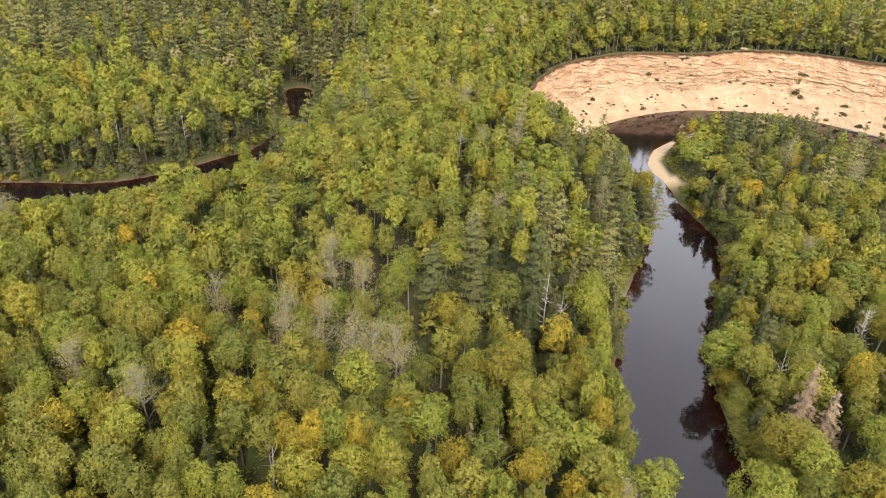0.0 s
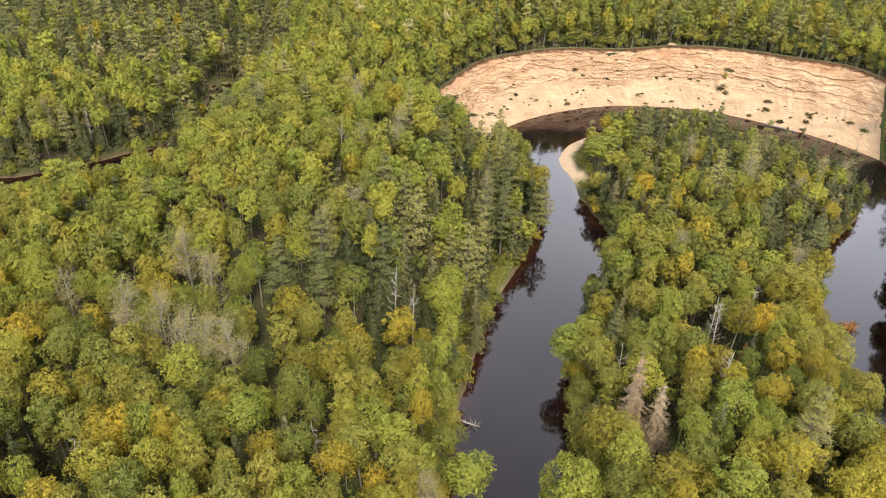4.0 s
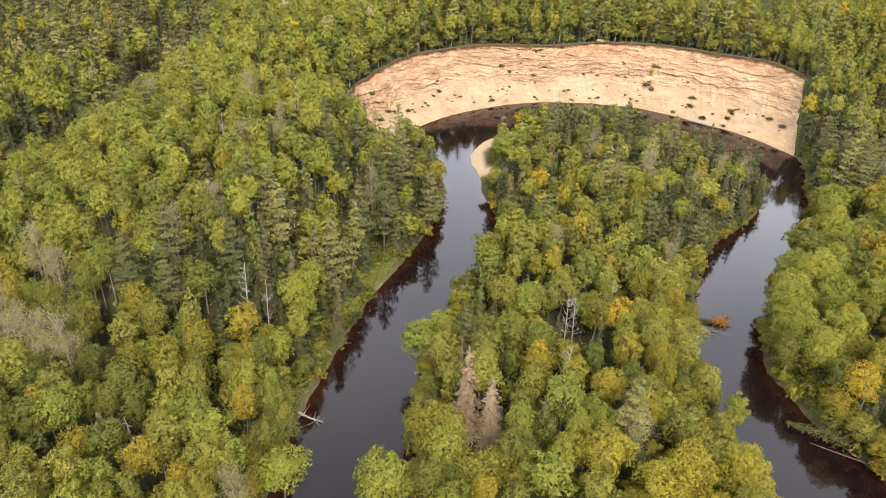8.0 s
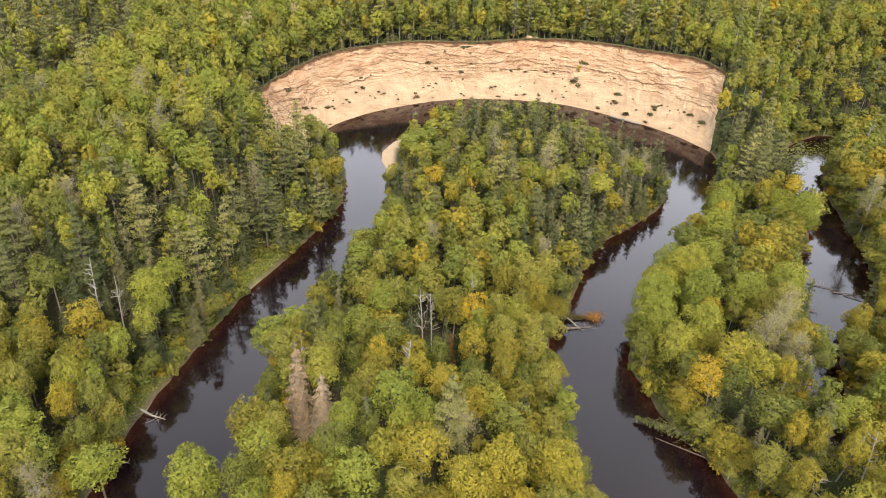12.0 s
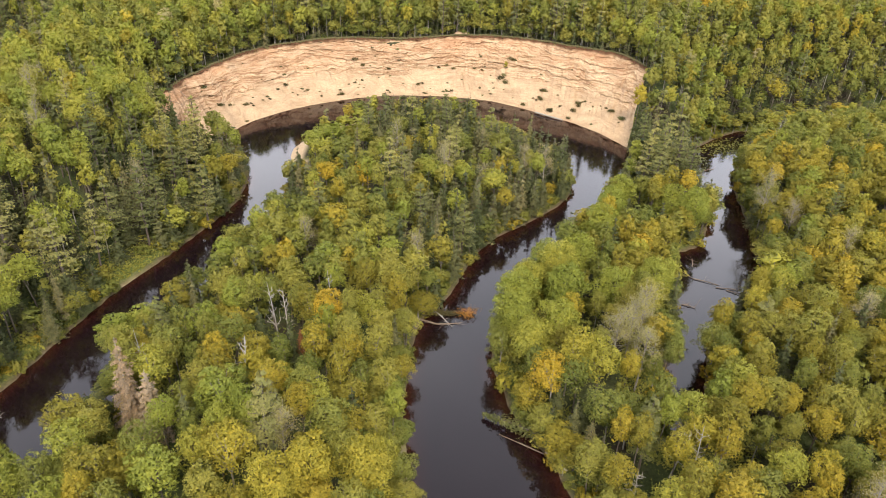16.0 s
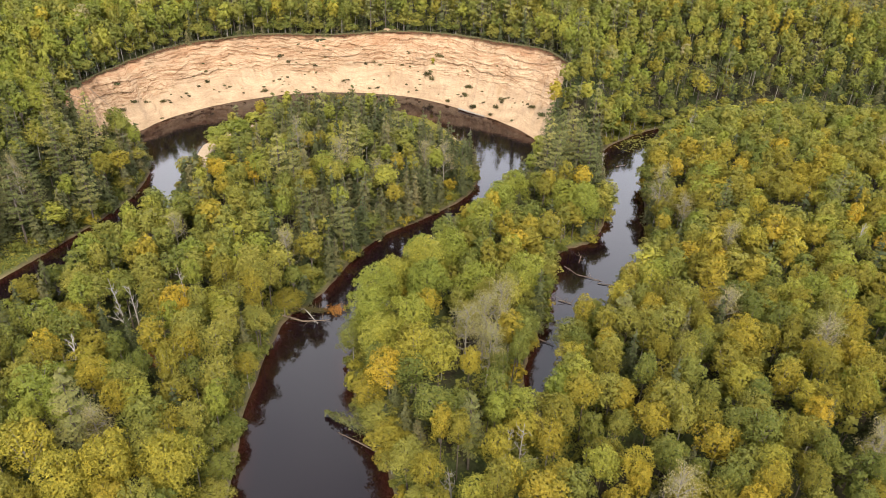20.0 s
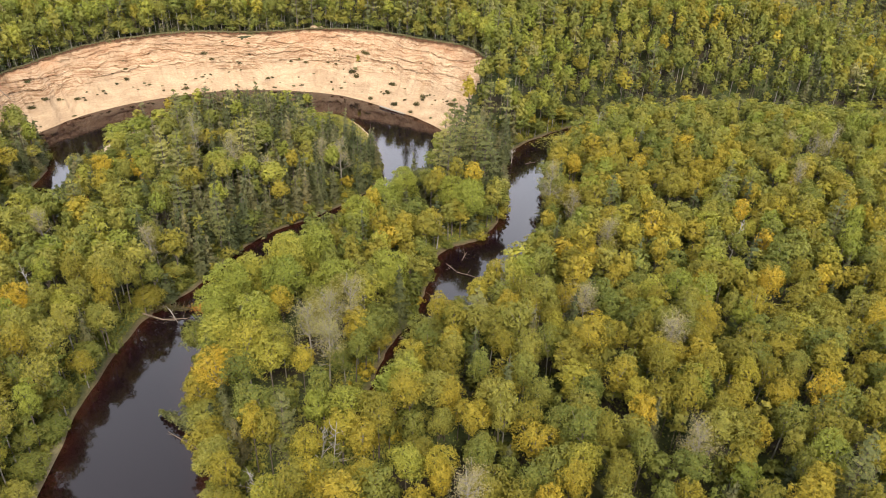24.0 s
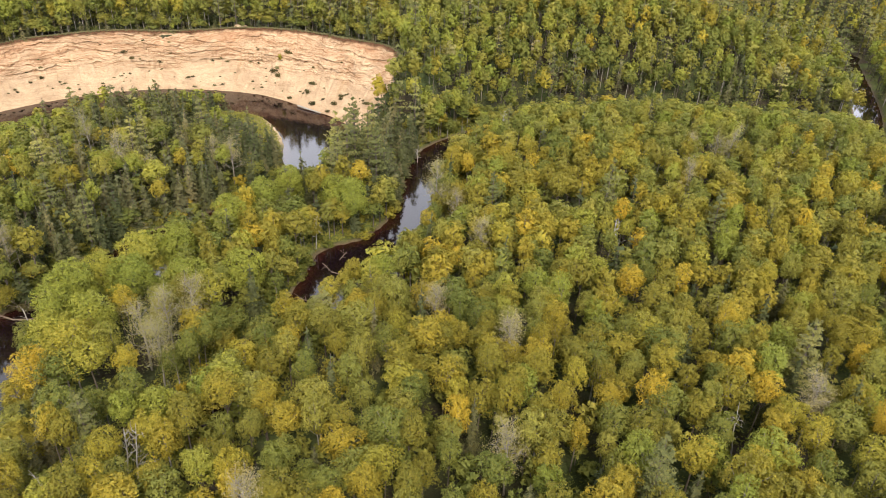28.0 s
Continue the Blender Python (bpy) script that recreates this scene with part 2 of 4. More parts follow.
INNER_BANK = spline([(129, -400), (127, -100), (129, 45), (128.7, 73), (127.6, 87), (128.6, 101), (131, 114), (137, 123), (141.5, 134), (147.5, 145.5), (157, 154.5), (169, 166.5), (174, 176), (174.3, 188), (171.4, 207.5), (162, 225.5), (148, 230.5), (133, 232), (120, 231), (111, 224.5), (99, 214), (93.5, 204), (92.5, 196), (94.5, 184), (94.5, 174), (96.8, 161), (97.5, 151), (90, 131), (82, 112), (78, 99), (77, 87), (76.4, 78), (77, 45), (80, -100), (75, -400)])
RIVER = np.vstack([OUTER_BANK, INNER_BANK])
BACKWATER = spline([(172.5, 83), (175.5, 93), (178.5, 104), (183.5, 115), (187.5, 129), (190.5, 140), (200, 146), (207, 160), (210, 184), (215, 200), (226, 212), (243, 223), (250, 216), (236, 203), (226, 190), (221, 178), (217, 160), (213, 143), (205, 125), (195, 116.5), (187, 106), (181.5, 93), (177, 83)], closed=True)
SIDE_STREAMS = [
    (spline([(-400, 116), (-200, 158), (-120, 165), (-86, 167), (-60, 169), (-42, 179), (-29, 191)]), 9.0),
    (spline([(-30, 190), (-21, 212), (-20, 238), (-24, 259)]), 4.6),
    (spline([(420, 330), (385, 250), (362, 208), (356, 184), (366, 160), (420, 140), (600, 120)]), 4.5),
]
# the foot of the high ground, west to east
SCARP = spline([(-900, 420), (-300, 400), (-90, 330), (-40, 296), (-13, 262), (-10, 235), (-11, 205), (-15, 180), (-16, 160), (-14, 140), (-7, 122), (3, 106), (15, 97), (30, 94), (45, 95), (55, 102), (62, 116), (66.5, 135), (72, 150), (76, 165), (75, 178), (70.5, 186), (66, 190)])
SCARP_EAST = spline([(197.5, 206), (208, 210), (222, 222), (246, 238), (290, 240), (335, 232), (372, 252), (420, 330), (900, 420)])
UPLAND = np.vstack([SCARP, CLIFF_FOOT, SCARP_EAST, [(2500, 400), (2500, 3500), (-2500, 3500), (-2500, 420)]])


def water_distance(x, y):
    d = np.minimum(signed(x, y, RIVER), signed(x, y, BACKWATER))
    for line, half in SIDE_STREAMS:
        d = np.minimum(d, distance(x, y, line) - half)
    return d


def rough(x, y, s, seed=0):
    return np.sin(x * s + seed) * np.cos(y * s * 1.13 + seed * 2) + 0.5 * np.sin((x + y) * s * 2.1 + seed * 3) + 0.5 * np.cos((x - y) * s * 1.7 + seed)


def height(x, y, wd=None):
    wd = water_distance(x, y) if wd is None else wd
    up = -signed(x, y, UPLAND)
    near_cliff = distance(x, y, CLIFF_FOOT)
    run = 22 + 22 * smooth(2, 40, near_cliff) * smooth(60, 200, x)
    rise = (14.0 + 2.5 * smooth(40, 110, x)) * smooth(0, 1, np.clip(up / run, 0, 1)) + smooth(40, 400, up) * 8
    rim = distance(x, y, CLIFF_TOP)
    rise = rise + (np.interp(x, CLIFF_TOP[:, 0], CLIFF_TOP[:, 2]) - 3.0 - rise) * smooth(26, 2, rim)
    low = np.where(wd < 0, np.maximum(-2.5, 0.45 * wd), 1.5 * smooth(0, 5, wd) + smooth(5, 60, wd) * 1.2)
    bar = np.exp(-((x - 98) ** 2 / 60 + (y - 205) ** 2 / 260))
    low = np.where((wd > 0) & (up < 0), low * (1 - 0.6 * bar), low)
    return low + np.where(up > 0, rise, 0) + 0.25 * rough(x, y, 0.11) * smooth(2, 12, wd)


def mesh_from(name, verts, faces, material=None, attrs=None, normals=None):
    me = bpy.data.meshes.new(name)
    faces = np.asarray(faces, np.int32)
    k = faces.shape[1]
    me.vertices.add(len(verts))
    me.vertices.foreach_set("co", np.asarray(verts, np.float32).ravel())
    me.loops.add(faces.size)
    me.loops.foreach_set("vertex_index", faces.ravel())
    me.polygons.add(len(faces))
    me.polygons.foreach_set("loop_start", np.arange(0, faces.size, k, dtype=np.int32))
    me.polygons.foreach_set("loop_total", np.full(len(faces), k, np.int32))
    for key, val in (attrs or {}).items():
        a = me.attributes.new(key, "FLOAT", "POINT")
        a.data.foreach_set("value", np.asarray(val, np.float32))
    if normals is not None:
        me.attributes.new("custom_normal", "FLOAT_VECTOR", "POINT").data.foreach_set("vector", np.asarray(normals, np.float32).ravel())
    me.update(calc_edges=True)
    if material:
        me.materials.append(material)
    return me


def grid_faces(nu, nv):
    i = np.arange(nu * nv).reshape(nv, nu)
    return np.stack([i[:-1, :-1], i[:-1, 1:], i[1:, 1:], i[1:, :-1]], -1).reshape(-1, 4)


def axis(lo, hi, step, far_lo, far_hi):
    out = [-g for g in np.geomspace(step, lo - far_lo, 14)][::-1]
    return np.r_[np.array(out) + lo, np.arange(lo, hi, step), hi + np.geomspace(step, far_hi - hi, 14)]


# ---- ground: one sheet to the horizon ----
gx, gy = np.meshgrid(axis(-120, 400, 1.6, -3000, 3500), axis(55, 300, 1.6, -3000, 4000))
gx, gy = gx.ravel(), gy.ravel()
g_wd = water_distance(gx, gy)
gz = height(gx, gy, g_wd)
cut = inside(gx, gy, np.vstack([CLIFF_FOOT[:, :2], CLIFF_TOP[::-1, :2]]))
gz = np.where(cut & (g_wd > 0), np.minimum(gz - 3.0, np.maximum(-3.0, 14 - 1.15 * distance(gx, gy, CLIFF_TOP))) * smooth(0, 2, distance(gx, gy, CLIFF_TOP)) + gz * (1 - smooth(0, 2, distance(gx, gy, CLIFF_TOP))), gz)
bar_d = smooth(4.9, 3.9, g_wd + 0.35 * np.sin(gy * 0.5)) * smooth(178, 188, gy) * smooth(124, 112, gx) * (gx > 88) * (gy < 230)
east_bar = smooth(6, 2.5, g_wd) * smooth(196, 206, gy) * (gx > 150) * (gx < 175) * (gy < 232)
west_sand = smooth(1.5, 0.5, g_wd) * np.exp(-((gy - 126) / 6) ** 2) * (gx < 80) * (gx > 50)
strip_sand = smooth(3, 1.2, g_wd) * np.exp(-((gy - 76) / 12) ** 2) * (gx > 110) * (gx < 132)
sand = np.clip(bar_d + east_bar + 0.8 * west_sand + 0.7 * strip_sand, 0, 1)
mud = smooth(2.2, 0.6, g_wd) * (1 - sand) * (gz < 3)
meadow = np.clip(smooth(5.5, 3, g_wd) * (gz < 4), 0, 1) * (1 - sand) * (1 - mud) * (0.25 + 0.75 * smooth(20, 50, gx))
gz = np.where(cut & (g_wd > 0), np.minimum(gz, np.maximum(-2.5, 0.5 * distance(gx, gy, CLIFF_FOOT) - 2.5) + 30 * smooth(2.5, 0, distance(gx, gy, CLIFF_TOP))), gz)
ground = new("ground", mesh_from("ground", np.stack([gx, gy, gz], 1), grid_faces(325 + 28, len(gx) // (325 + 28)), M_GROUND, {"sand": sand, "mud": mud, "meadow": meadow}))
tagged(ground, "forest floor with grassy banks and pale sand bars", "ground", kind="structure")
ground.data.polygons.foreach_set("use_smooth", np.ones(len(ground.data.polygons), bool))

# ---- water: one level sheet that the ground rises through ----
wx, wy = np.meshgrid(axis(-130, 400, 2.0, -1500, 1900), axis(50, 300, 2.0, -1500, 1800))
wx, wy = wx.ravel(), wy.ravel()
depth = np.clip(-water_distance(wx, wy) / 3.5, 0, 1)
water = new("river_water", mesh_from("river_water", np.stack([wx, wy, 0 * wx], 1), grid_faces(265 + 28, len(wx) // (265 + 28)), M_WATER, {"depth": depth}))
tagged(water, "still dark tea-brown river water mirroring trees and sky", "water", kind="structure")

# ---- the sand cliff ----
NU, NV = 760, 128
foot, top = resample(CLIFF_FOOT, NU), resample(CLIFF_TOP, NU)
v = np.linspace(0, 1, NV)[:, None]
S = np.linspace(0, 210, NU)[None, :]


def fractal(u, w, seed, octaves=4):
    """Smooth noise over two arrays, from -1 to 1 or so."""
    uu, ww = np.broadcast_arrays(u, w)
    flat = [noise.fractal(Vector((p, q, seed)), 1.0, 2.0, octaves) for p, q in zip(uu.ravel(), ww.ravel())]
    return np.array(flat).reshape(uu.shape)


cz = -0.4 + (top[None, :, 2] + 0.4) * v
fan = 0.36 + 0.16 * fractal(S * 0.045, 0 * S, 3.0) + 0.08 * fractal(S * 0.16, 0 * S, 5.0)
reach = np.where(v < fan, v / fan * 0.5, 0.5 + (v - fan) / (1 - fan) * 0.5)
inward = top[None, :, :2] - foot[None, :, :2]
deep = np.linalg.norm(inward, axis=2, keepdims=True)
inward = inward / deep
warp = fractal(S * 0.03, cz * 0.12, 7.0, 3) * 2.2 + fractal(S * 0.11, cz * 0.3, 8.0, 3) * 0.8
face = smooth(fan - 0.05, fan + 0.12, v)
beds = 0.0
for k, (step, size) in enumerate(((2.6, 0.8), (1.3, 0.6), (0.7, 0.42), (0.45, 0.26))):
    ph = (cz + warp * (1.0 - 0.2 * k)) / step
    saw = ph % 1.0
    patch = np.clip(fractal(S * 0.06 * (k + 1), cz * 0.25 * (k + 1), 11.0 + k, 2) * 2.6 + 0.5, 0, 1)
    beds = beds + size * (saw - 0.5) * patch
lumps = fractal(S * 0.12, cz * 0.2, 21.0, 5) * 1.5 + fractal(S * 0.5, cz * 0.7, 22.0, 4) * 0.3
rills = fractal(S * 0.45, cz * 0.12, 23.0, 4) * 0.25 + fractal(S * 1.1, cz * 0.22, 24.0, 4) * 0.4 * face
push = (lumps * (0.5 + 0.5 * face) + beds * face + rills) * smooth(0, 0.05, v) * (1 - smooth(0.975, 1.0, v))
edge = (fractal(S * 0.25, 0 * S, 31.0, 4) * 0.9 + fractal(S * 0.08, 0 * S, 32.0, 2) * 0.5 + 0.6) * smooth(0.75, 1, v)
cx = foot[None, :, 0] + inward[..., 0] * (deep[..., 0] * reach + push + edge)
cy = foot[None, :, 1] + inward[..., 1] * (deep[..., 0] * reach + push + edge)
cz = cz + 0.25 * fractal(S * 0.5, v * 9, 33.0, 3) * smooth(0.02, 0.1, v) * (1 - smooth(0.97, 1, v))
talus = 1 - face
topsoil = smooth(0.93, 0.975, v + 0.02 * fractal(S * 0.3, 0 * S, 35.0))
wash = smooth(34, 12, S) * np.clip(0.45 + 1.1 * fractal(S * 0.9, v * 1.2, 41.0, 3), 0, 1)
topsoil = np.maximum(topsoil, 0.5 * wash * smooth(0.15, 0.4, v))
red = np.clip(smooth(0.5, 0.92, v) * (0.5 + 1.0 * fractal(S * 0.09, v * 4, 37.0)), 0, 1)
CLIFF_POINTS = np.stack([cx, cy, cz], -1)
cliff = new("sand_cliff", mesh_from("sand_cliff", CLIFF_POINTS.reshape(-1, 3), grid_faces(NU, NV), M_CLIFF, {"talus": talus.ravel(), "topsoil": topsoil.ravel(), "red": red.ravel()}))
tagged(cliff, "tall curved cliff of bare bedded peach sand above the river bend", "cliff", kind="structure")


# ---- tree shapes ----
ICO = bmesh.new()
bmesh.ops.create_icosphere(ICO, subdivisions=2, radius=1)
ICO_V = np.array([q.co[:] for q in ICO.verts])
ICO_F = np.array([[q.index for q in fc.verts] for fc in ICO.faces])
ICO.free()


class Soup:
    """Gathers triangles."""

    def __init__(self):
        self.v, self.f, self.soft, self.n = [], [], [], 0

    def add(self, v, f):
        self.v.append(v)
        self.f.append(np.asarray(f) + self.n)
        self.n += len(v)

    def leaves(self, rng, points, soft, size, spread=0.6, fuzz=0.48):
        """Leaf sprays at the points. They lie every way about the soft normals, which go round each clump and shade it as one mass."""
        soft = unit(soft + rng.normal(0, fuzz, soft.shape))
        c = leaves_at(rng, points, soft, size, spread)
        back = np.einsum("ij,ij->i", np.cross(c[:, 1] - c[:, 0], c[:, 2] - c[:, 0]), soft) < 0
        c[back] = c[back][:, ::-1]
        self.soft.append(np.repeat(soft, 3, 0))
        self.add(c.reshape(-1, 3), np.arange(len(c) * 3).reshape(-1, 3))

    def tube(self, path, radii, sides=5):
        path = np.asarray(path, float)
        rings = []
        for i, c in enumerate(path):
            d = path[min(i + 1, len(path) - 1)] - path[max(i - 1, 0)]
            d = d / (np.linalg.norm(d) + 1e-9)
            u = np.cross(d, (0.3, 0.9, 0.2))
            u /= np.linalg.norm(u) + 1e-9
            w = np.cross(d, u)
            a = np.arange(sides) / sides * 2 * np.pi
            rings.append(c + radii[i] * (np.cos(a)[:, None] * u + np.sin(a)[:, None] * w))
        f = []
        for i in range(len(path) - 1):
            for j in range(sides):
                a, b = i * sides + j, i * sides + (j + 1) % sides
                f += [(a, b, b + sides), (a, b + sides, a + sides)]
        self.add(np.vstack(rings), np.array(f))

    def arrays(self):
        return (np.vstack(self.v), np.vstack(self.f), np.vstack(self.soft)) if self.soft else (np.vstack(self.v), np.vstack(self.f))


def unit(a):
    return a / (np.linalg.norm(a, axis=-1, keepdims=True) + 1e-9)


def leaves_at(rng, points, normals, size, spread):
    """One leaf spray, a ragged triangle, at each point, facing roughly along its normal."""
    m = len(points)
    nrm = unit(normals + rng.normal(0, spread, (m, 3)))
    u = unit(np.cross(nrm, rng.normal(0, 1, (m, 3))))
    w = np.cross(nrm, u)
    s = size * rng.uniform(0.6, 1.4, (m, 1))
    c = []
    for k in range(3):
        a = 2 * np.pi * k / 3 + rng.uniform(-0.5, 0.5, (m, 1))
        c.append(points + s * (1.35 * np.cos(a) * u + 0.78 * np.sin(a) * w) * rng.uniform(0.7, 1.3, (m, 1)))
    return np.stack(c, 1)


def broadleaf(seed, leaves, size, lobes=26, R=2.8, H=15.0, low=0.4, limbs=True, ragged=0.2, fuzz=0.48):
    """A deciduous tree: a round crown of leafy billows, uneven in outline, on a forked trunk. 15 m high unless told otherwise."""
    rng = np.random.default_rng(seed)
    crown, trunk = Soup(), Soup()
    half = H * (0.97 - low) / 2
    mid = np.array((rng.normal(0, 0.1 * R), rng.normal(0, 0.1 * R), H * low + half))
    i = np.arange(lobes) + rng.uniform(0, 1)
    z = 1 - 1.5 * (i + 0.4) / lobes
    a = i * 2.39996 + rng.normal(0, 0.25, lobes)
    bulge = 1 + ragged * np.sin(2 * a + rng.uniform(0, 6)) + ragged * np.sin(3 * a + 2 * z + rng.uniform(0, 6))
    d = unit(np.stack([np.sqrt(np.maximum(0, 1 - z * z)) * np.cos(a), np.sqrt(np.maximum(0, 1 - z * z)) * np.sin(a), z + rng.normal(0, 0.1, lobes)], 1))
    r = R * rng.uniform(0.2, 0.42, lobes) * (1.12 - 0.25 * np.abs(z))
    centres = mid + d * ((R - r) * bulge * rng.uniform(0.85, 1.1, lobes))[:, None] * (1, 1, 0) + d * (0, 0, 1) * (half - r * 0.8)[:, None]
    share = r ** 2 / (r ** 2).sum()
    for c, d0, r0, part_of in zip(centres, d, r, share):
        m = max(4, int(leaves * 0.88 * part_of))
        e = unit(rng.normal(0, 1, (m, 3)) + d0 * 0.75 + (0, 0, 0.5))
        knot = 1 + 0.16 * np.sin(e[:, :1] * 7 + c[0] * 3) * np.cos(e[:, 1:2] * 6 + c[1] * 2)
        at = c + e * r0 * knot * rng.uniform(0.72, 1.16, (m, 1)) * (1, 1, 0.85)
        crown.leaves(rng, at, e * 0.85 + d0 * 0.4 + (0, 0, 0.1), size, 0.6, fuzz)
    m = int(leaves * 0.12)
    d = unit(rng.normal(0, 1, (m, 3)))
    crown.leaves(rng, mid + d * (R * 0.55, R * 0.55, half * 0.62), d, size * 2.1)
    lean = rng.normal(0, 0.25, 2)
    k = H / 15
    if not limbs:
        trunk.tube([(0, 0, 0), (lean[0] * 0.7, lean[1] * 0.7, H * 0.7)], (0.17 * k, 0.06 * k), 4)
        return crown.arrays(), trunk.arrays()
    trunk.tube([(lean[0] * q, lean[1] * q, H * q) for q in (0, 0.25, 0.5, 0.72, 0.88)], (0.16 * k, 0.13 * k, 0.1 * k, 0.06 * k, 0.03 * k), 6)
    for c in centres[2::4]:
        z0 = H * 0.3 + (c[2] - H * 0.3) * 0.45
        trunk.tube([(0, 0, z0), (c[0] * 0.5, c[1] * 0.5, (z0 + c[2]) / 2), c], (0.08 * k, 0.055 * k, 0.02 * k), 4)
    return crown.arrays(), trunk.arrays()


def sparse_tree(seed, leaves, size):
    """A crown thinned to twigs with few leaves."""
    rng = np.random.default_rng(seed)
    crown, trunk = Soup(), Soup()
    H, R = 15.0, 3.0
    trunk.tube([(0, 0, 0), (0.1, 0, H * 0.4), (0, 0.15, H * 0.75), (0.1, 0.1, H)], (0.2, 0.15, 0.09, 0.03), 5)
    tips = []
    for i in range(26):
        a, t = i * 2.4, rng.uniform(0.35, 0.95)
        base = np.array((0, 0, H * t))
        reach = R * (1.15 - t) * rng.uniform(0.8, 1.5)
        tip = base + (reach * math.cos(a), reach * math.sin(a), rng.uniform(1.0, 2.6))
        mid = (base + tip) / 2 + rng.normal(0, 0.2, 3)
        trunk.tube([base, mid, tip], (0.07, 0.05, 0.02), 3)
        for _ in range(5):
            s = mid + (tip - mid) * rng.uniform(0, 1)
            e = s + rng.normal(0, 0.8, 3) + (0, 0, 0.5)
            trunk.tube([s, e], (0.035, 0.012), 3)
            tips.append(e)
        tips.append(tip)
    tips = np.array(tips)
    pts = tips[rng.integers(0, len(tips), leaves)] + rng.normal(0, 0.42, (leaves, 3))
    crown.leaves(rng, pts, unit(pts - (0, 0, H * 0.6)) + (0, 0, 0.5), size, 0.6, 0.35)
    return crown.arrays(), trunk.arrays()


def conifer(seed, boughs, per, size, radius=2.3, full=0.85, bottom=0.1, droop=0.32, twigs=0):
    """A spruce: a ragged spire of drooping boughs, each with its own length; height 15 m."""
    rng = np.random.default_rng(seed)
    crown, trunk = Soup(), Soup()
    H = 15.0
    trunk.tube([(0, 0, 0), (0.05, 0, H * 0.5), (0, 0.05, H)], (0.2, 0.13, 0.02), 5)
    t = 1 - np.sqrt(1 - (np.arange(boughs) + rng.uniform(0, 1, boughs)) / boughs)
    for i in range(boughs):
        z = H * (bottom + (0.985 - bottom) * t[i])
        a = i * 2.39996 + rng.normal(0, 0.5)
        L = radius * (1 - t[i]) ** full * rng.uniform(0.62, 1.14) + 0.12
        o, side, up = np.array((math.cos(a), math.sin(a), 0.0)), np.array((-math.sin(a), math.cos(a), 0)), np.array((0, 0, 1.0))
        m = max(3, int(per * (0.4 + L / radius)))
        f = rng.uniform(0.12, 1.0, (m, 1)) ** 0.8
        off = rng.uniform(-1, 1, (m, 1))
        pts = up * z + o * L * f + side * off * (0.34 * L * (1.05 - f * 0.75) + 0.05) + up * (-droop * L * f ** 1.4 - 0.08 * L * off ** 2) + rng.normal(0, 0.05, (m, 3))
        crown.leaves(rng, pts, o * 0.75 + up * 0.7 + side * off * 0.5, size, 0.45, 0.25)
        if i < twigs:
            trunk.tube([up * z, up * (z - droop * L * 0.8) + o * L * 0.96], (0.04, 0.012), 3)
    m = boughs * per // 8
    t2, a2 = 1 - np.sqrt(rng.uniform(0, 1, m)), rng.uniform(0, 6.283, m)
    r2 = radius * (1 - t2) ** full * 0.36
    q = np.stack([r2 * np.cos(a2), r2 * np.sin(a2), H * (bottom + (0.97 - bottom) * t2)], 1)
    crown.leaves(rng, q, np.stack([np.cos(a2), np.sin(a2), 0.4 + 0 * a2], 1), size * 2.2, 0.3)
    return crown.arrays(), trunk.arrays()


def pine(seed, leaves, size, whorls=11, arms=5):
    """A tall pine with feathery plates of needles on uneven open boughs; height 15 m."""
    rng = np.random.default_rng(seed)
    crown, trunk = Soup(), Soup()
    H = 15.0
    trunk.tube([(0, 0, 0), (0.05, 0.1, H * 0.5), (0, 0, H * 0.985)], (0.24, 0.16, 0.03), 6)
    for i in range(whorls):
        for j in range(arms):
            t = min(0.99, (i + rng.uniform(0.0, 1.0)) / whorls)
            z = H * (0.26 + 0.72 * t)
            a = i * 1.1 + j * 6.283 / arms + rng.uniform(-0.4, 0.4)
            L = (3.4 * (1 - t) ** 0.75 * rng.uniform(0.5, 1.2) + 0.3) * (0.75 if t < 0.12 else 1)
            o, side = np.array((math.cos(a), math.sin(a), 0.0)), np.array((-math.sin(a), math.cos(a), 0))
            root = np.array((0, 0, z))
            tip = root + o * L + (0, 0, 0.16 * L + rng.uniform(-0.2, 0.25))
            trunk.tube([root, tip], (0.06, 0.015), 3)
            m = max(4, int(leaves / whorls / arms * (0.45 + L / 3.2)))
            f = rng.uniform(0.22, 1.04, (m, 1))
            wide = 0.36 * L * np.sin(np.clip(f, 0, 1) * 2.6) + 0.1
            off = rng.uniform(-1, 1, (m, 1))
            pts = root + (tip - root) * f + side * wide * off + (0, 0, 1) * (rng.uniform(-0.05, 0.2, (m, 1)) - 0.05 * off * off * L)
            crown.leaves(rng, pts, np.tile((0, 0, 0.9), (m, 1)) + o * 0.45 + side * off * 0.5, size, 0.35, 0.13)
    return crown.arrays(), trunk.arrays()


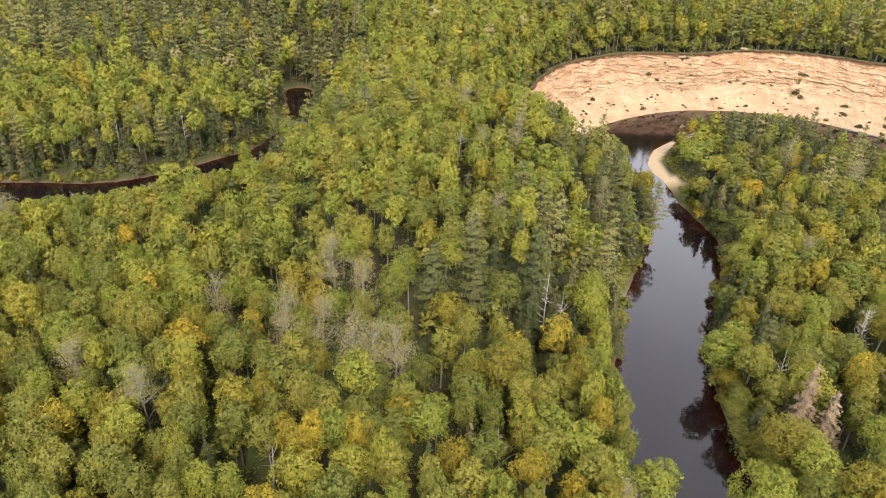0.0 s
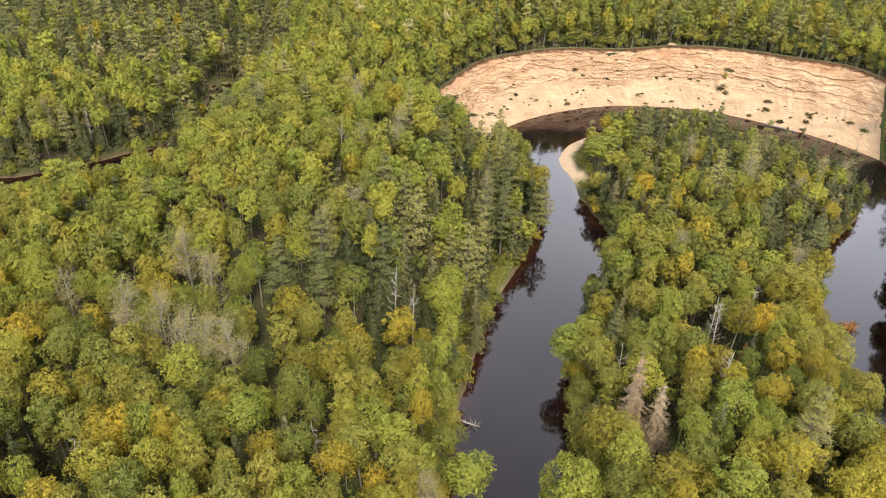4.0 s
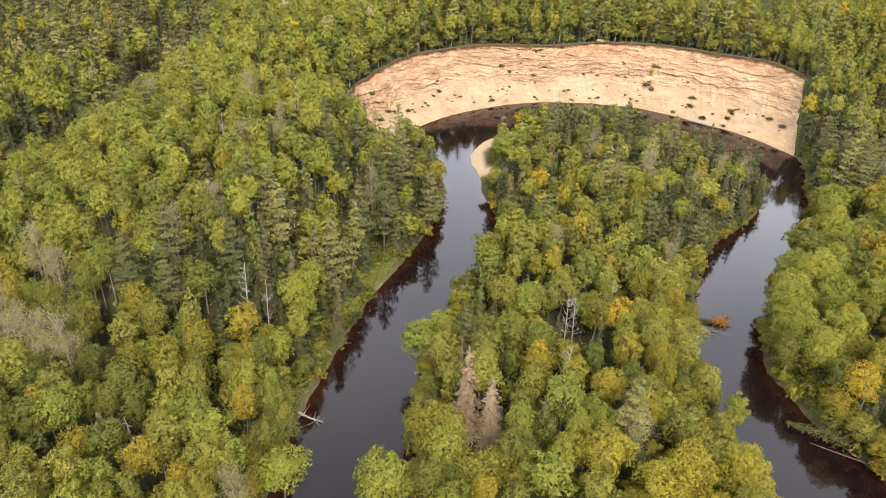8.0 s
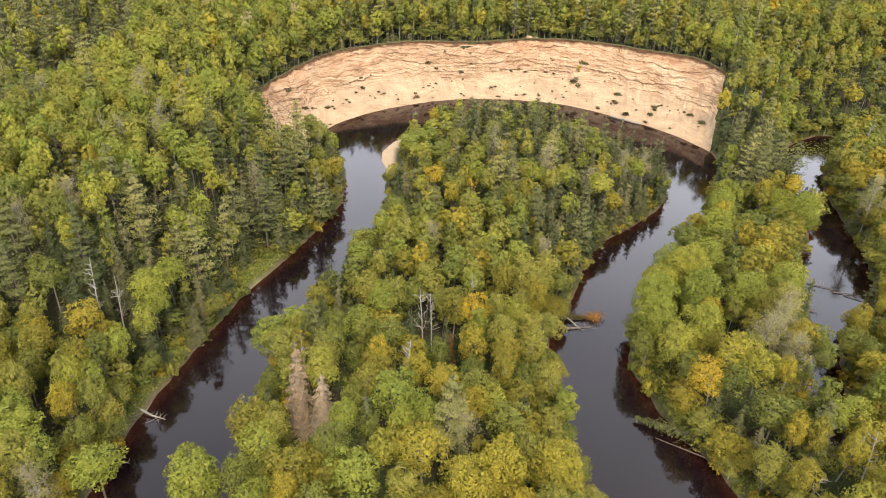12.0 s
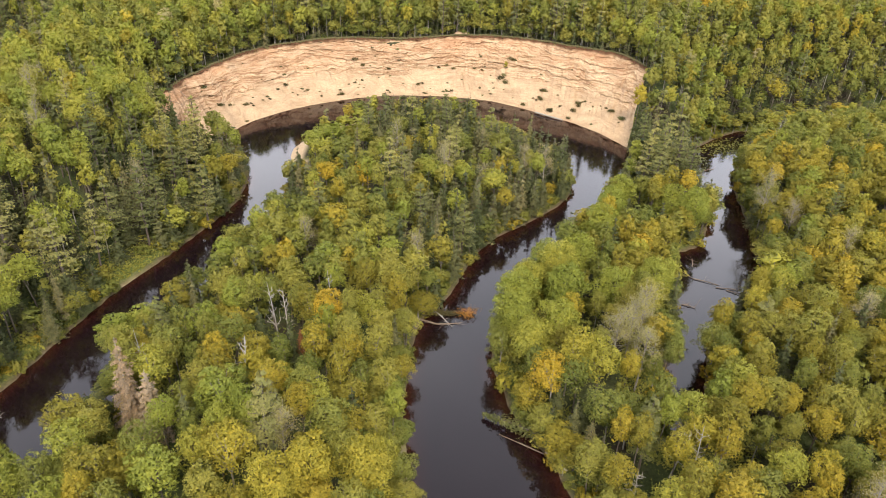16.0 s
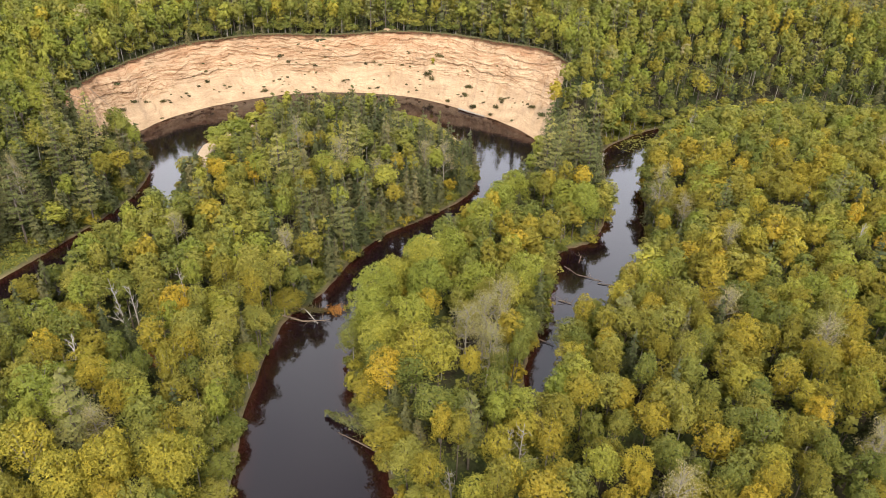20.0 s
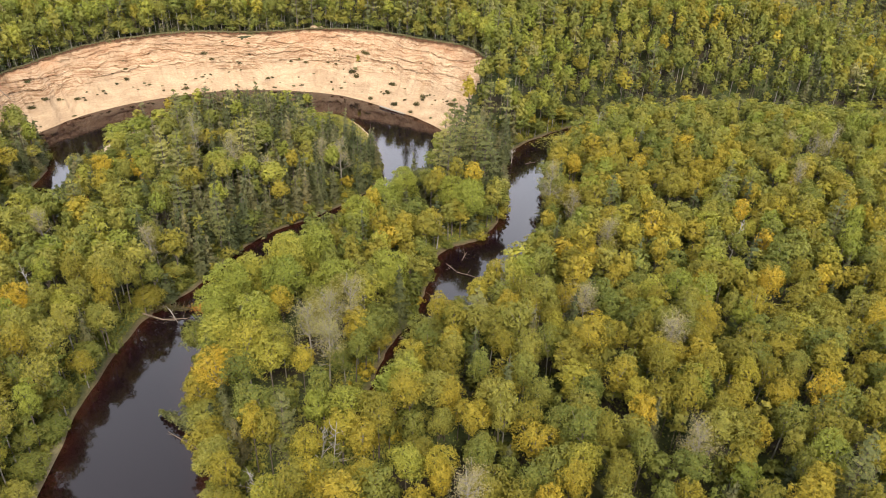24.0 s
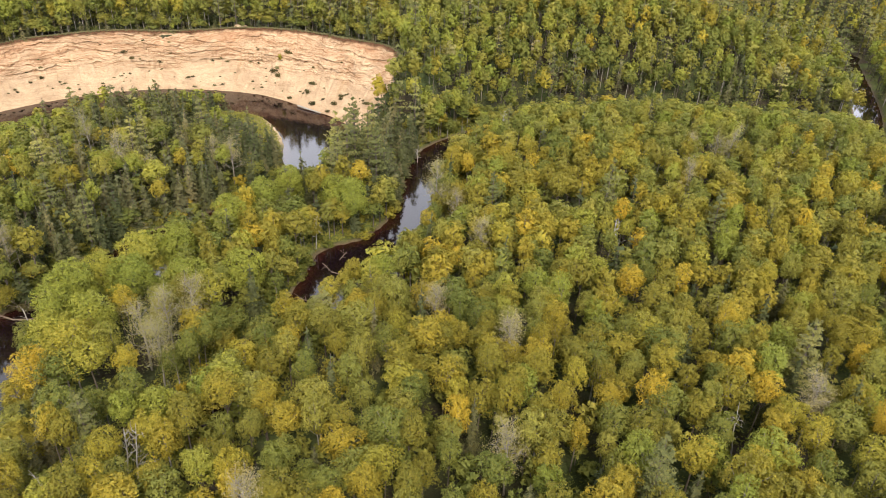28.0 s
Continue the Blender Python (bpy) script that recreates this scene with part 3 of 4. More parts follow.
def snag(seed, branches=14):
    """A bare dead trunk with broken limbs; height 15 m."""
    rng = np.random.default_rng(seed)
    trunk = Soup()
    H = 15.0
    top = np.array((rng.normal(0, 0.8), rng.normal(0, 0.8), H))
    trunk.tube([(0, 0, 0), top * 0.5 + (0.2, 0.1, 0), top], (0.17, 0.11, 0.035), 6)
    for i in range(branches):
        t = rng.uniform(0.35, 0.97)
        base = top * t
        a = rng.uniform(0, 6.28)
        L = rng.uniform(0.8, 3.2) * (1.3 - t)
        tip = base + (L * math.cos(a), L * math.sin(a), L * rng.uniform(0.3, 1.2))
        trunk.tube([base, (base + tip) / 2 + rng.normal(0, 0.15, 3), tip], (0.08, 0.05, 0.02), 4)
        for _ in range(2):
            e = (base + tip) / 2 + (tip - base) * rng.uniform(0, 0.5)
            trunk.tube([e, e + rng.normal(0, 0.5, 3) + (0, 0, 0.4)], (0.035, 0.012), 3)
    return None, trunk.arrays()


SHAPES = {
    "broad": [broadleaf(10 + i, 2800, 0.15, 26 + 4 * (i % 4), 2.5 + 0.2 * (i % 4), low=0.36 + 0.06 * (i % 3)) for i in range(8)],
    "oak": [broadleaf(200 + i, 7000, 0.165, 44, 4.1, low=0.2, ragged=0.2) for i in range(4)],
    "spruce": [conifer(40 + i, 110, 22, 0.15, 2.1 + 0.15 * i, 0.8 + 0.05 * (i % 3), twigs=30) for i in range(5)],
    "pine": [pine(60 + i, 4200, 0.125, 10, 6) for i in range(5)],
    "pale": [sparse_tree(70 + i, 3800, 0.085) for i in range(4)],
    "rust": [conifer(80 + i, 150, 52, 0.13, 2.5, 0.6, 0.06, 0.34, 120) for i in range(2)],
    "snag": [snag(90 + i) for i in range(4)],
    "shrub": [broadleaf(95 + i, 300, 0.15, 9, 1.35, 2.2, 0.05, False) for i in range(4)],
}
MIDDLE = {
    "broad": [broadleaf(30 + i, 1000, 0.24, 22 + 4 * (i % 3), 2.5 + 0.2 * (i % 4), low=0.42 + 0.06 * (i % 3), fuzz=0.34) for i in range(6)],
    "spruce": [conifer(50 + i, 64, 11, 0.25, 2.1 + 0.15 * i) for i in range(4)],
    "pine": [pine(66 + i, 1900, 0.165, 10, 5) for i in range(3)],
}
FAR = {
    "broad": [broadleaf(110 + i, 520, 0.31, 13 + i, 2.4 + 0.2 * (i % 3), low=0.44, limbs=False, fuzz=0.26) for i in range(6)],
    "spruce": [conifer(140 + i, 30, 8, 0.34, 2.1 + 0.15 * i) for i in range(4)],
    "pine": [pine(160 + i, 380, 0.34, 6, 5) for i in range(3)],
}
YOUNG = [broadleaf(180 + i, 260, 0.4, 11, 2.5, low=0.3, limbs=False, fuzz=0.3) for i in range(4)]


def shapes_for(kind, y):
    """Finer trees where the drone passes near, plainer ones far off."""
    level = SHAPES if 44 < y < 116 else MIDDLE if 44 < y < 200 else FAR
    return level.get(kind, SHAPES[kind])


MEAN = {"broad": ("green", M_BARK), "oak": ("lime", M_BARK), "spruce": ("spruce", M_BARK), "pine": ("pine", M_BARK), "pale": ("pale", M_BIRCH), "rust": ("rust", M_DEAD), "snag": (None, M_DEAD), "shrub": ("green", M_BARK)}

# ---- where trees stand ----
def scatter(spacing, jitter, rng):
    ys = np.arange(42, 445, spacing * 0.87)
    pts = []
    for k, yy in enumerate(ys):
        lo, hi = -62 - (yy - 60) * 0.5, 305 + (yy - 60) * 0.58
        xs = np.arange(lo, hi, spacing) + (k % 2) * spacing / 2
        pts.append(np.stack([xs, np.full(len(xs), yy)], 1))
    pts = np.vstack(pts)
    return pts + rng.uniform(-jitter, jitter, pts.shape)


def conifer_share(x, y, wd):
    c = np.full(x.shape, 0.09)
    in_pen = inside(x, y, np.vstack([INNER_BANK]))
    west = (x < 90) & (x > 20) & (y > 98) & (y < 225)
    bank = distance(x, y, OUTER_BANK)
    c = np.where(west & (bank < 42), 0.26, c)
    c = np.where(west & (bank < 20), 0.72, c)
    c = np.where(in_pen & (y > 140), 0.2, c)
    c = np.where(in_pen & (y > 160) & (x > 128), 0.55, c)
    c = np.where(in_pen & (y > 190) & (x > 116), 0.7, c)
    c = np.where(in_pen & (y > 206) & (x > 120), 0.9, c)
    c = np.where(in_pen & (x > 120) & (wd < 15) & (y > 128), 0.85, c)
    c = np.where(in_pen & (x < 108) & (wd < 11) & (y > 140) & (y < 166), 0.6, c)
    c = np.where((x < -6 + (y - 245) * 0.15) & (y > 242), 0.85, c)
    c = np.where((x < -8) & (y > 168) & (y < 262) & (wd < 14), 0.8, c)
    c = np.where((x > 182) & (x < 216) & (y > 158) & (y < 212) & (wd < 14), 0.88, c)
    c = np.where((x > 205) & (x < 420) & (y > 222) & (y < 252), 0.4, c)
    c = np.where((y > 255) & (y < 300) & (x > 60) & (x < 240), 0.3, c)
    c = np.where((x > 285) & (y > 295 - (x - 285) * 0.4) & (y > 236), 0.55, c)
    return c


def turned(x, y):
    """The shares of deciduous trees that have turned golden, and olive amber."""
    g, a = np.full(x.shape, 0.02), np.full(x.shape, 0.1)
    g, a = np.where(y < 125, 0.04, g), np.where(y < 125, 0.2, a)
    g, a = np.where((x > 95) & (y < 105), 0.1, g), np.where((x > 95) & (y < 105), 0.34, a)
    east = (x > 150) & (y < 175)
    g, a = np.where(east, 0.13, g), np.where(east, 0.42, a)
    hill = (x < 62) & (y > 108)
    g, a = np.where(hill, 0.006, g), np.where(hill, 0.05, a)
    far_east = (x > 230) & (y > 270)
    return np.where(far_east, 0.03, g), np.where(far_east, 0.3, a)


# trees that stand out: x, y, height
PINES = [(60, 119, 21), (44.2, 107.6, 19), (33, 107.5, 19), (26, 106, 17), (63.5, 136, 19), (69, 140, 20), (71.5, 179, 22), (79.5, 151, 18), (43, 127, 17), (55.5, 152.5, 17), (66, 153, 19), (73, 163, 20), (49, 121, 17), (4.8, 211, 18), (12, 193.5, 18), (3, 166, 18),
         (191, 169.5, 22), (194.5, 169, 23), (200, 170, 22), (202, 166, 20), (192, 163.5, 20), (196, 176, 22), (200, 181, 21), (195, 186, 20)]
GOLDEN = [(155.5, 91, 16), (160, 88, 15), (109.5, 141, 11), (152, 86, 13), (-15, 93, 15), (104, 68, 15)]
SPRUCES = [(152.5, 84.5, 9), (154.5, 80, 10), (151.8, 88.5, 8), (156.5, 76.5, 9), (157, 83, 10), (86.2, 104, 15), (88, 108, 14), (83.5, 97, 12)]
MAPLES = [(115, 67.5, 15.5), (121.5, 67, 15), (110, 64, 15)]
LIMES = [(103, 197, 9), (108.5, 204, 9), (113, 212, 8), (101, 188, 10.5), (107, 193, 11), (114, 203, 9), (105, 180, 11), (77.6, 100, 13), (-37.7, 157, 15), (-33, 158, 14), (73.5, 144, 9), (46.5, 73, 15), (95, 64.5, 15), (99.6, 81, 15), (57.4, 71, 13), (80.5, 103, 12)]
RUSSETS = [(109, 98.8, 9), (105.5, 152.5, 12), (227, 188, 8)]
RUSTY = [(84.8, 83, 18.8), (88.5, 81.5, 13.5)]
PALES = [(1, 97, 17), (7, 96, 17), (13, 91, 17), (16.5, 90, 16), (20, 91, 16), (13.3, 105, 15.5), (7.8, 111, 16), (168.4, 99.5, 15), (165, 97, 14), (168.5, 92.5, 13), (171.5, 102.5, 14), (271, 77, 13)]
SNAGS = [(46.4, 103.6, 16), (49.4, 104.5, 13), (104.4, 103.3, 16), (106, 104, 13), (168.7, 73, 10), (171, 71, 11), (188.8, 140.5, 9), (-15, 65, 12), (36.5, 74.7, 12), (3.5, 68, 12), (259, 74, 11), (265, 208, 12), (-22, 206, 14), (-46, 195, 13), (213, 190.5, 6), (230, 191, 8)]
OAKS = [(147.6, 104, 14), (149.5, 97, 12.5), (155, 101, 14.5), (151.5, 115.5, 14), (157, 125, 13), (176, 148, 14), (171, 136.5, 15), (158, 118.5, 16), (149, 109, 16), (158, 112, 15), (164, 123, 15), (197, 147.5, 15), (178.4, 116, 14), (193, 151, 13), (181, 156, 13), (168, 112, 14), (72, 68, 17)]

POS = scatter(4.75, 1.7, RNG)
px, py = POS[:, 0], POS[:, 1]
p_wd = water_distance(px, py)
p_cliff = inside(px, py, np.vstack([CLIFF_FOOT[:, :2], CLIFF_TOP[::-1, :2]]))
top_gap = np.minimum(distance(px, py, CLIFF_TOP), distance(px, py, CLIFF_FOOT))
sandy = (p_wd < 5.8) & (px > 88) & (px < 122) & (py > 176) & (py < 232)
grassy = (np.abs(py - 131) < 8) & (px < 82) & (px > 55) & (p_wd < 5)
marsh = (distance(px, py, SCARP_EAST) < 2.5) & (px > 232) & (px < 350) & (py < 250)
keep = (p_wd > 1.3) & ~marsh & ~p_cliff & (top_gap > 1.9) & ~sandy & ~grassy & (RNG.uniform(0, 1, len(px)) > 0.05)
special = [(q, kind) for kind, rows in (("pine", PINES), ("gold", GOLDEN), ("rust", RUSTY), ("pale", PALES), ("snag", SNAGS), ("oak", OAKS), ("lime", LIMES), ("russet", RUSSETS), ("maple", MAPLES), ("spruce", SPRUCES)) for q in rows]
for (sx, sy, sh), kind in special:
    if kind == "rust":  # the dead spruces stand free on the bank
        keep &= ~((np.abs(px - sx) < 3.2) & (py < sy) & (py > sy - 9))
    r = {"pine": 3.2, "gold": 4.0, "rust": 3.2, "pale": 4.0, "snag": 2.0, "oak": 4.6, "lime": 4.0, "russet": 2.0, "maple": 4.6, "spruce": 2.6}[kind]
    keep &= (px - sx) ** 2 + (py - sy) ** 2 > r * r
px, py, p_wd = px[keep], py[keep], p_wd[keep]
chance, chance2 = RNG.uniform(0, 1, len(px)), RNG.uniform(0, 1, len(px))
con = chance < conifer_share(px, py, p_wd)
gold_part, amber_part = turned(px, py)
p_up = -signed(px, py, UPLAND)
gold, amber = chance2 < gold_part, chance2 < gold_part + amber_part
pine_like = con & (chance2 < np.where((px < 90) & (py < 225), 0.16, np.where(py > 255, 0.4, 0.12)))
TREES = []  # kind, colour, x, y, height, width, named
for i in range(len(px)):
    u = RNG.uniform(0, 1, 2)
    if pine_like[i]:
        TREES.append(("pine", "pine", px[i], py[i], 15 + 6 * u[0], 0.9 + 0.3 * u[1]))
    elif con[i]:
        TREES.append(("spruce", "spruce", px[i], py[i], 9 + 6.5 * u[0], 0.85 + 0.4 * u[1]))
    elif chance[i] > 0.985:
        TREES.append(("pale", "pale", px[i], py[i], 11 + 5 * u[0], 0.8 + 0.3 * u[1]))
    elif chance[i] > 0.978 and py[i] < 260:
        TREES.append(("snag", None, px[i], py[i], 9 + 6 * u[0], 0.8 + 0.3 * u[1]))
    else:
        tall, wide = (12.3 + 2.8 * u[0], 0.68 + 0.36 * u[1]) if p_up[i] > 8 else (11.0 + 4.3 * u[0] + (1.5 if px[i] < 60 else 0), 0.7 + 0.5 * u[1] ** 1.5)
        TREES.append(("broad", "gold" if gold[i] else "amber" if amber[i] else "lime" if chance[i] > (0.5 if px[i] < 62 and py[i] > 104 else 0.78) else "green", px[i], py[i], tall, wide))
# a second, younger layer closes the canopy
under = scatter(6.2, 2.6, RNG)
n_wd, n_up = water_distance(under[:, 0], under[:, 1]), -signed(under[:, 0], under[:, 1], UPLAND)
ok = (n_wd > 3) & (under[:, 1] < 330) & ~inside(under[:, 0], under[:, 1], np.vstack([CLIFF_FOOT[:, :2], CLIFF_TOP[::-1, :2]])) & (np.minimum(distance(under[:, 0], under[:, 1], CLIFF_TOP), distance(under[:, 0], under[:, 1], CLIFF_FOOT)) > 1.5)
ok &= ~((n_wd < 7) & (under[:, 0] > 88) & (under[:, 0] < 122) & (under[:, 1] > 176) & (under[:, 1] < 232)) & ~((np.abs(under[:, 1] - 131) < 8) & (under[:, 0] < 82) & (under[:, 0] > 55) & (n_wd < 7))
for (sx, sy, sh), kind in special:
    ok &= ~((np.abs(under[:, 0] - sx) < 3.0) & (under[:, 1] < sy + 3) & (under[:, 1] > sy - (8 if kind in ("rust", "pale", "snag") else 3)))
for (ex, ey), up in zip(under[ok], n_up[ok]):
    TREES.append(("broad", "young", ex, ey, RNG.uniform(7, 12) if up > 8 else RNG.uniform(5, 10), RNG.uniform(0.55, 0.85)))
# young spruces fill the gaps of the conifer belts
extra = scatter(4.6, 1.8, RNG)
e_wd = water_distance(extra[:, 0], extra[:, 1])
ok = (conifer_share(extra[:, 0], extra[:, 1], e_wd) > 0.5) & (e_wd > 1.0) & (extra[:, 1] < 260) & (RNG.uniform(0, 1, len(extra)) < 0.75)
ok &= ~inside(extra[:, 0], extra[:, 1], np.vstack([CLIFF_FOOT[:, :2], CLIFF_TOP[::-1, :2]])) & ~((e_wd < 8) & (extra[:, 0] > 88) & (extra[:, 0] < 122) & (extra[:, 1] > 176) & (extra[:, 1] < 232))
ok &= ~((np.abs(extra[:, 1] - 131) < 8) & (extra[:, 0] < 82) & (extra[:, 0] > 55) & (e_wd < 5))
for ex, ey in extra[ok]:
    TREES.append(("spruce", "spruce", ex, ey, RNG.uniform(6, 13), RNG.uniform(0.8, 1.2)))
# shrubs and saplings along the water's edge
edge_pts = scatter(2.3, 1.0, RNG)
s_wd = water_distance(edge_pts[:, 0], edge_pts[:, 1])
ok = (s_wd > 0.2) & (s_wd < 4.5) & (edge_pts[:, 1] < 235) & (RNG.uniform(0, 1, len(s_wd)) < 0.6)
ok &= (distance(edge_pts[:, 0], edge_pts[:, 1], CLIFF_FOOT) > 5) & ~((s_wd < 5) & (edge_pts[:, 0] > 88) & (edge_pts[:, 0] < 122) & (edge_pts[:, 1] > 178) & (edge_pts[:, 1] < 232))
ok &= ~((np.abs(edge_pts[:, 1] - 130) < 7) & (edge_pts[:, 0] < 80) & (edge_pts[:, 0] > 55) & (s_wd < 2.5))
for ex, ey in edge_pts[ok]:
    hh = RNG.uniform(0.6, 1.8)
    TREES.append(("shrub", "gold" if RNG.uniform() < 0.2 else "green", ex, ey, 15 * hh, hh * RNG.uniform(0.75, 1.1)))
# a row of trees leans over the water along both banks
for bank_line, side in ((OUTER_BANK, 1), (INNER_BANK, 1), (BACKWATER, 1)):
    row = resample(bank_line[(bank_line[:, 1] > 40) & (bank_line[:, 1] < 235)], 330 if bank_line is not BACKWATER else 280)
    row = row + RNG.normal(0, 2.2, row.shape)
    r_wd = water_distance(row[:, 0], row[:, 1])
    clear = (r_wd > 0.6) & (r_wd < 4.5) & (distance(row[:, 0], row[:, 1], CLIFF_FOOT) > 6) & ~((row[:, 0] > 88) & (row[:, 0] < 122) & (row[:, 1] > 176) & (row[:, 1] < 232))
    clear &= ~((np.abs(row[:, 1] - 131) < 8) & (row[:, 0] < 82) & (row[:, 0] > 55))
    share = conifer_share(row[:, 0], row[:, 1], r_wd)
    for (ex, ey), c in zip(row[clear], share[clear]):
        if RNG.uniform() < c:
            TREES.append(("spruce", "spruce", ex, ey, RNG.uniform(7, 13), RNG.uniform(0.9, 1.25)))
        else:
            TREES.append(("broad", "amber" if RNG.uniform() < 0.3 else "green", ex, ey, RNG.uniform(4.5, 11.5), RNG.uniform(0.7, 1.15)))
# saplings behind the cliff's edge
for k in range(420):
    q = CLIFF_TOP[int(RNG.integers(2, len(CLIFF_TOP) - 1))]
    off = RNG.uniform(1.0, 13)
    away = np.array((q[0] - 130, (q[1] - 190) * 1.3))
    away = away / np.linalg.norm(away) * off
    TREES.append(("spruce" if RNG.uniform() < 0.4 else "broad", None, q[0] + away[0], q[1] + away[1], RNG.uniform(3.0, 8.0), RNG.uniform(0.5, 0.9)))
TREES = [(q[0], q[1] or {"spruce": "spruce", "broad": "green"}.get(q[0]), *q[2:]) for q in TREES]
first = []
for (sx, sy, sh), kind in special:
    first.append({"pine": ("pine", "pine", sx, sy, sh, 1.25), "gold": ("broad", "gold", sx, sy, sh, 1.15), "rust": ("rust", "rust", sx, sy, sh, 1.15), "pale": ("pale", "pale", sx, sy, sh, 1.1),
                  "snag": ("snag", None, sx, sy, sh, 1.0), "oak": ("oak", "lime", sx, sy, sh, 1.0), "lime": ("broad", "lime", sx, sy, sh, 1.35), "russet": ("rust", "russet", sx, sy, sh, 0.6), "maple": ("oak", "gold", sx, sy, sh, 0.95), "spruce": ("spruce", "spruce", sx, sy, sh, 0.95)}[kind])


def low_enough(q):
    """Trees at the tip of the peninsula and along the backwater's near shore stay low."""
    kind, colour, x, y, h, w = q
    if kind == "broad" and 92 < x < 178 and 162 < y < 236:
        h *= 0.8
    if 92 < x < 176 and 185 < y < 236:
        if x > 150 and y > 194 and (x - 150) * 0.6 + (y - 194) > 12:
            return (kind, colour, x, y, 0, w)
        h = min(h, 87 * (1 - y / (247.0 - 0.008 * (x - 135) ** 2)) * RNG.uniform(0.8, 1.05) + 1.0)
    if x > 232 and 150 < y < 260:  # open wet meadow at the foot of the eastern slope
        toe = np.interp(x, (232, 250, 290, 335, 372, 420), (224, 232, 236, 229, 224, 224))
        if y < toe + 3:
            h = max(min(h, 86 * (1 - y / (toe + 9)) * RNG.uniform(0.9, 1.1)), RNG.uniform(3.0, 7.0))
    if x < -18 and 105 < y < 190:  # keep the western stream in sight
        far = 87 / (87 - min(h, 60))
        limit = np.interp(24 + (x - 24) * far, (-110, -84, -55, -40, -28, -20), (160, 164, 173, 183, 194, 201))
        if y < 172 and y * far > limit:
            h = 87 * (1 - y / limit)
            h = h if h > 5 else 0
    return (kind, colour, x, y, h, w)


near_shore = signed(np.array([q[2] for q in TREES]), np.array([q[3] for q in TREES]), BACKWATER)
TREES = [(q[0], q[1], q[2], q[3], min(q[4], 10.5 if q[3] > 135 else 13.5), q[5]) if d < 9 and q[3] < 150 and q[2] > 183 else low_enough(q) for q, d in zip(TREES, near_shore)]
TREES = [q for q in TREES if q[4] > 2.5]
# the same forest goes on beneath and behind the drone
south = np.stack(np.meshgrid(np.arange(-80, 320, 6.2), np.arange(-70, 42, 6.0)), -1).reshape(-1, 2)
south = south + RNG.uniform(-2.2, 2.2, south.shape)
south = south[water_distance(south[:, 0], south[:, 1]) > 2]
for ex, ey in south:
    TREES.append(("broad", "amber" if RNG.uniform() < 0.4 else "green", ex, ey, RNG.uniform(10, 16), RNG.uniform(1.0, 1.4)))
TREES.sort(key=lambda q: (q[3] if q[3] > 44 else 500) + 0.12 * abs(q[2] - 120))
TREES = first + TREES
tz = height(np.array([q[2] for q in TREES]), np.array([q[3] for q in TREES]))

KINDS = {  # kind, colour: names, label, category
    ("broad", "green"): (("birch_tree", "aspen_tree", "alder_tree"), "leafy green deciduous tree standing in the forest", "tree"),
    ("broad", "lime"): (("oak_tree",), "broad bright yellow-green oak with a spreading crown", "tree"),
    ("oak", "lime"): (("oak_tree",), "broad bright green oak with a wide spreading crown", "tree"),
    ("broad", "young"): (("young_woods",), "young deciduous trees below the canopy", "forest"),
    ("broad", "amber"): (("poplar_tree",), "deciduous tree with olive-gold leaves turning for autumn", "tree"),
    ("rust", "russet"): (("dead_fir_tree",), "small dead fir with russet brown needles", "tree"),
    ("oak", "gold"): (("maple_tree",), "wide golden maple turned for autumn", "tree"),
    ("broad", "gold"): (("maple_tree",), "deciduous tree turning golden yellow for autumn", "tree"),
    ("spruce", "spruce"): (("spruce_tree",), "dark narrow spruce with drooping boughs", "tree"),
    ("pine", "pine"): (("pine_tree",), "tall white pine with tiered feathery boughs", "tree"),
    ("pale", "pale"): (("sparse_birch_tree",), "pale tree with thin bleached leaves and bare twigs", "tree"),
    ("rust", "rust"): (("dead_spruce_tree",), "dead spruce with rusty grey needles on the river bank", "tree"),
    ("shrub", "green"): (("shrub",), "low leafy shrub on the river bank", "shrub"),
    ("shrub", "gold"): (("yellow_shrub",), "low yellowing shrub on the river bank", "shrub"),
    ("snag", None): (("dead_tree",), "bare bleached dead tree with broken limbs", "dead tree"),
}
LABELS = {"birch_tree": "green birch with a pale slender trunk", "aspen_tree": "yellow-green aspen with a rounded crown", "alder_tree": "full green alder with a clumpy crown"}
DATA, COUNT, WOODS = {}, {}, {}


def tree_data(kind, colour, i, shape):
    key = (kind, colour, i, len(shape[1][0]), shape[0] is None or len(shape[0][0]))
    if key not in DATA:
        crown, trunk = shape
        bark = M_BIRCH if kind == "broad" and i % 3 == 0 else MEAN[kind][1]
        DATA[key] = (mesh_from("crown", crown[0], crown[1], M_LEAF[colour], normals=crown[2]) if crown else None, mesh_from("trunk", *trunk, bark))
    return DATA[key]


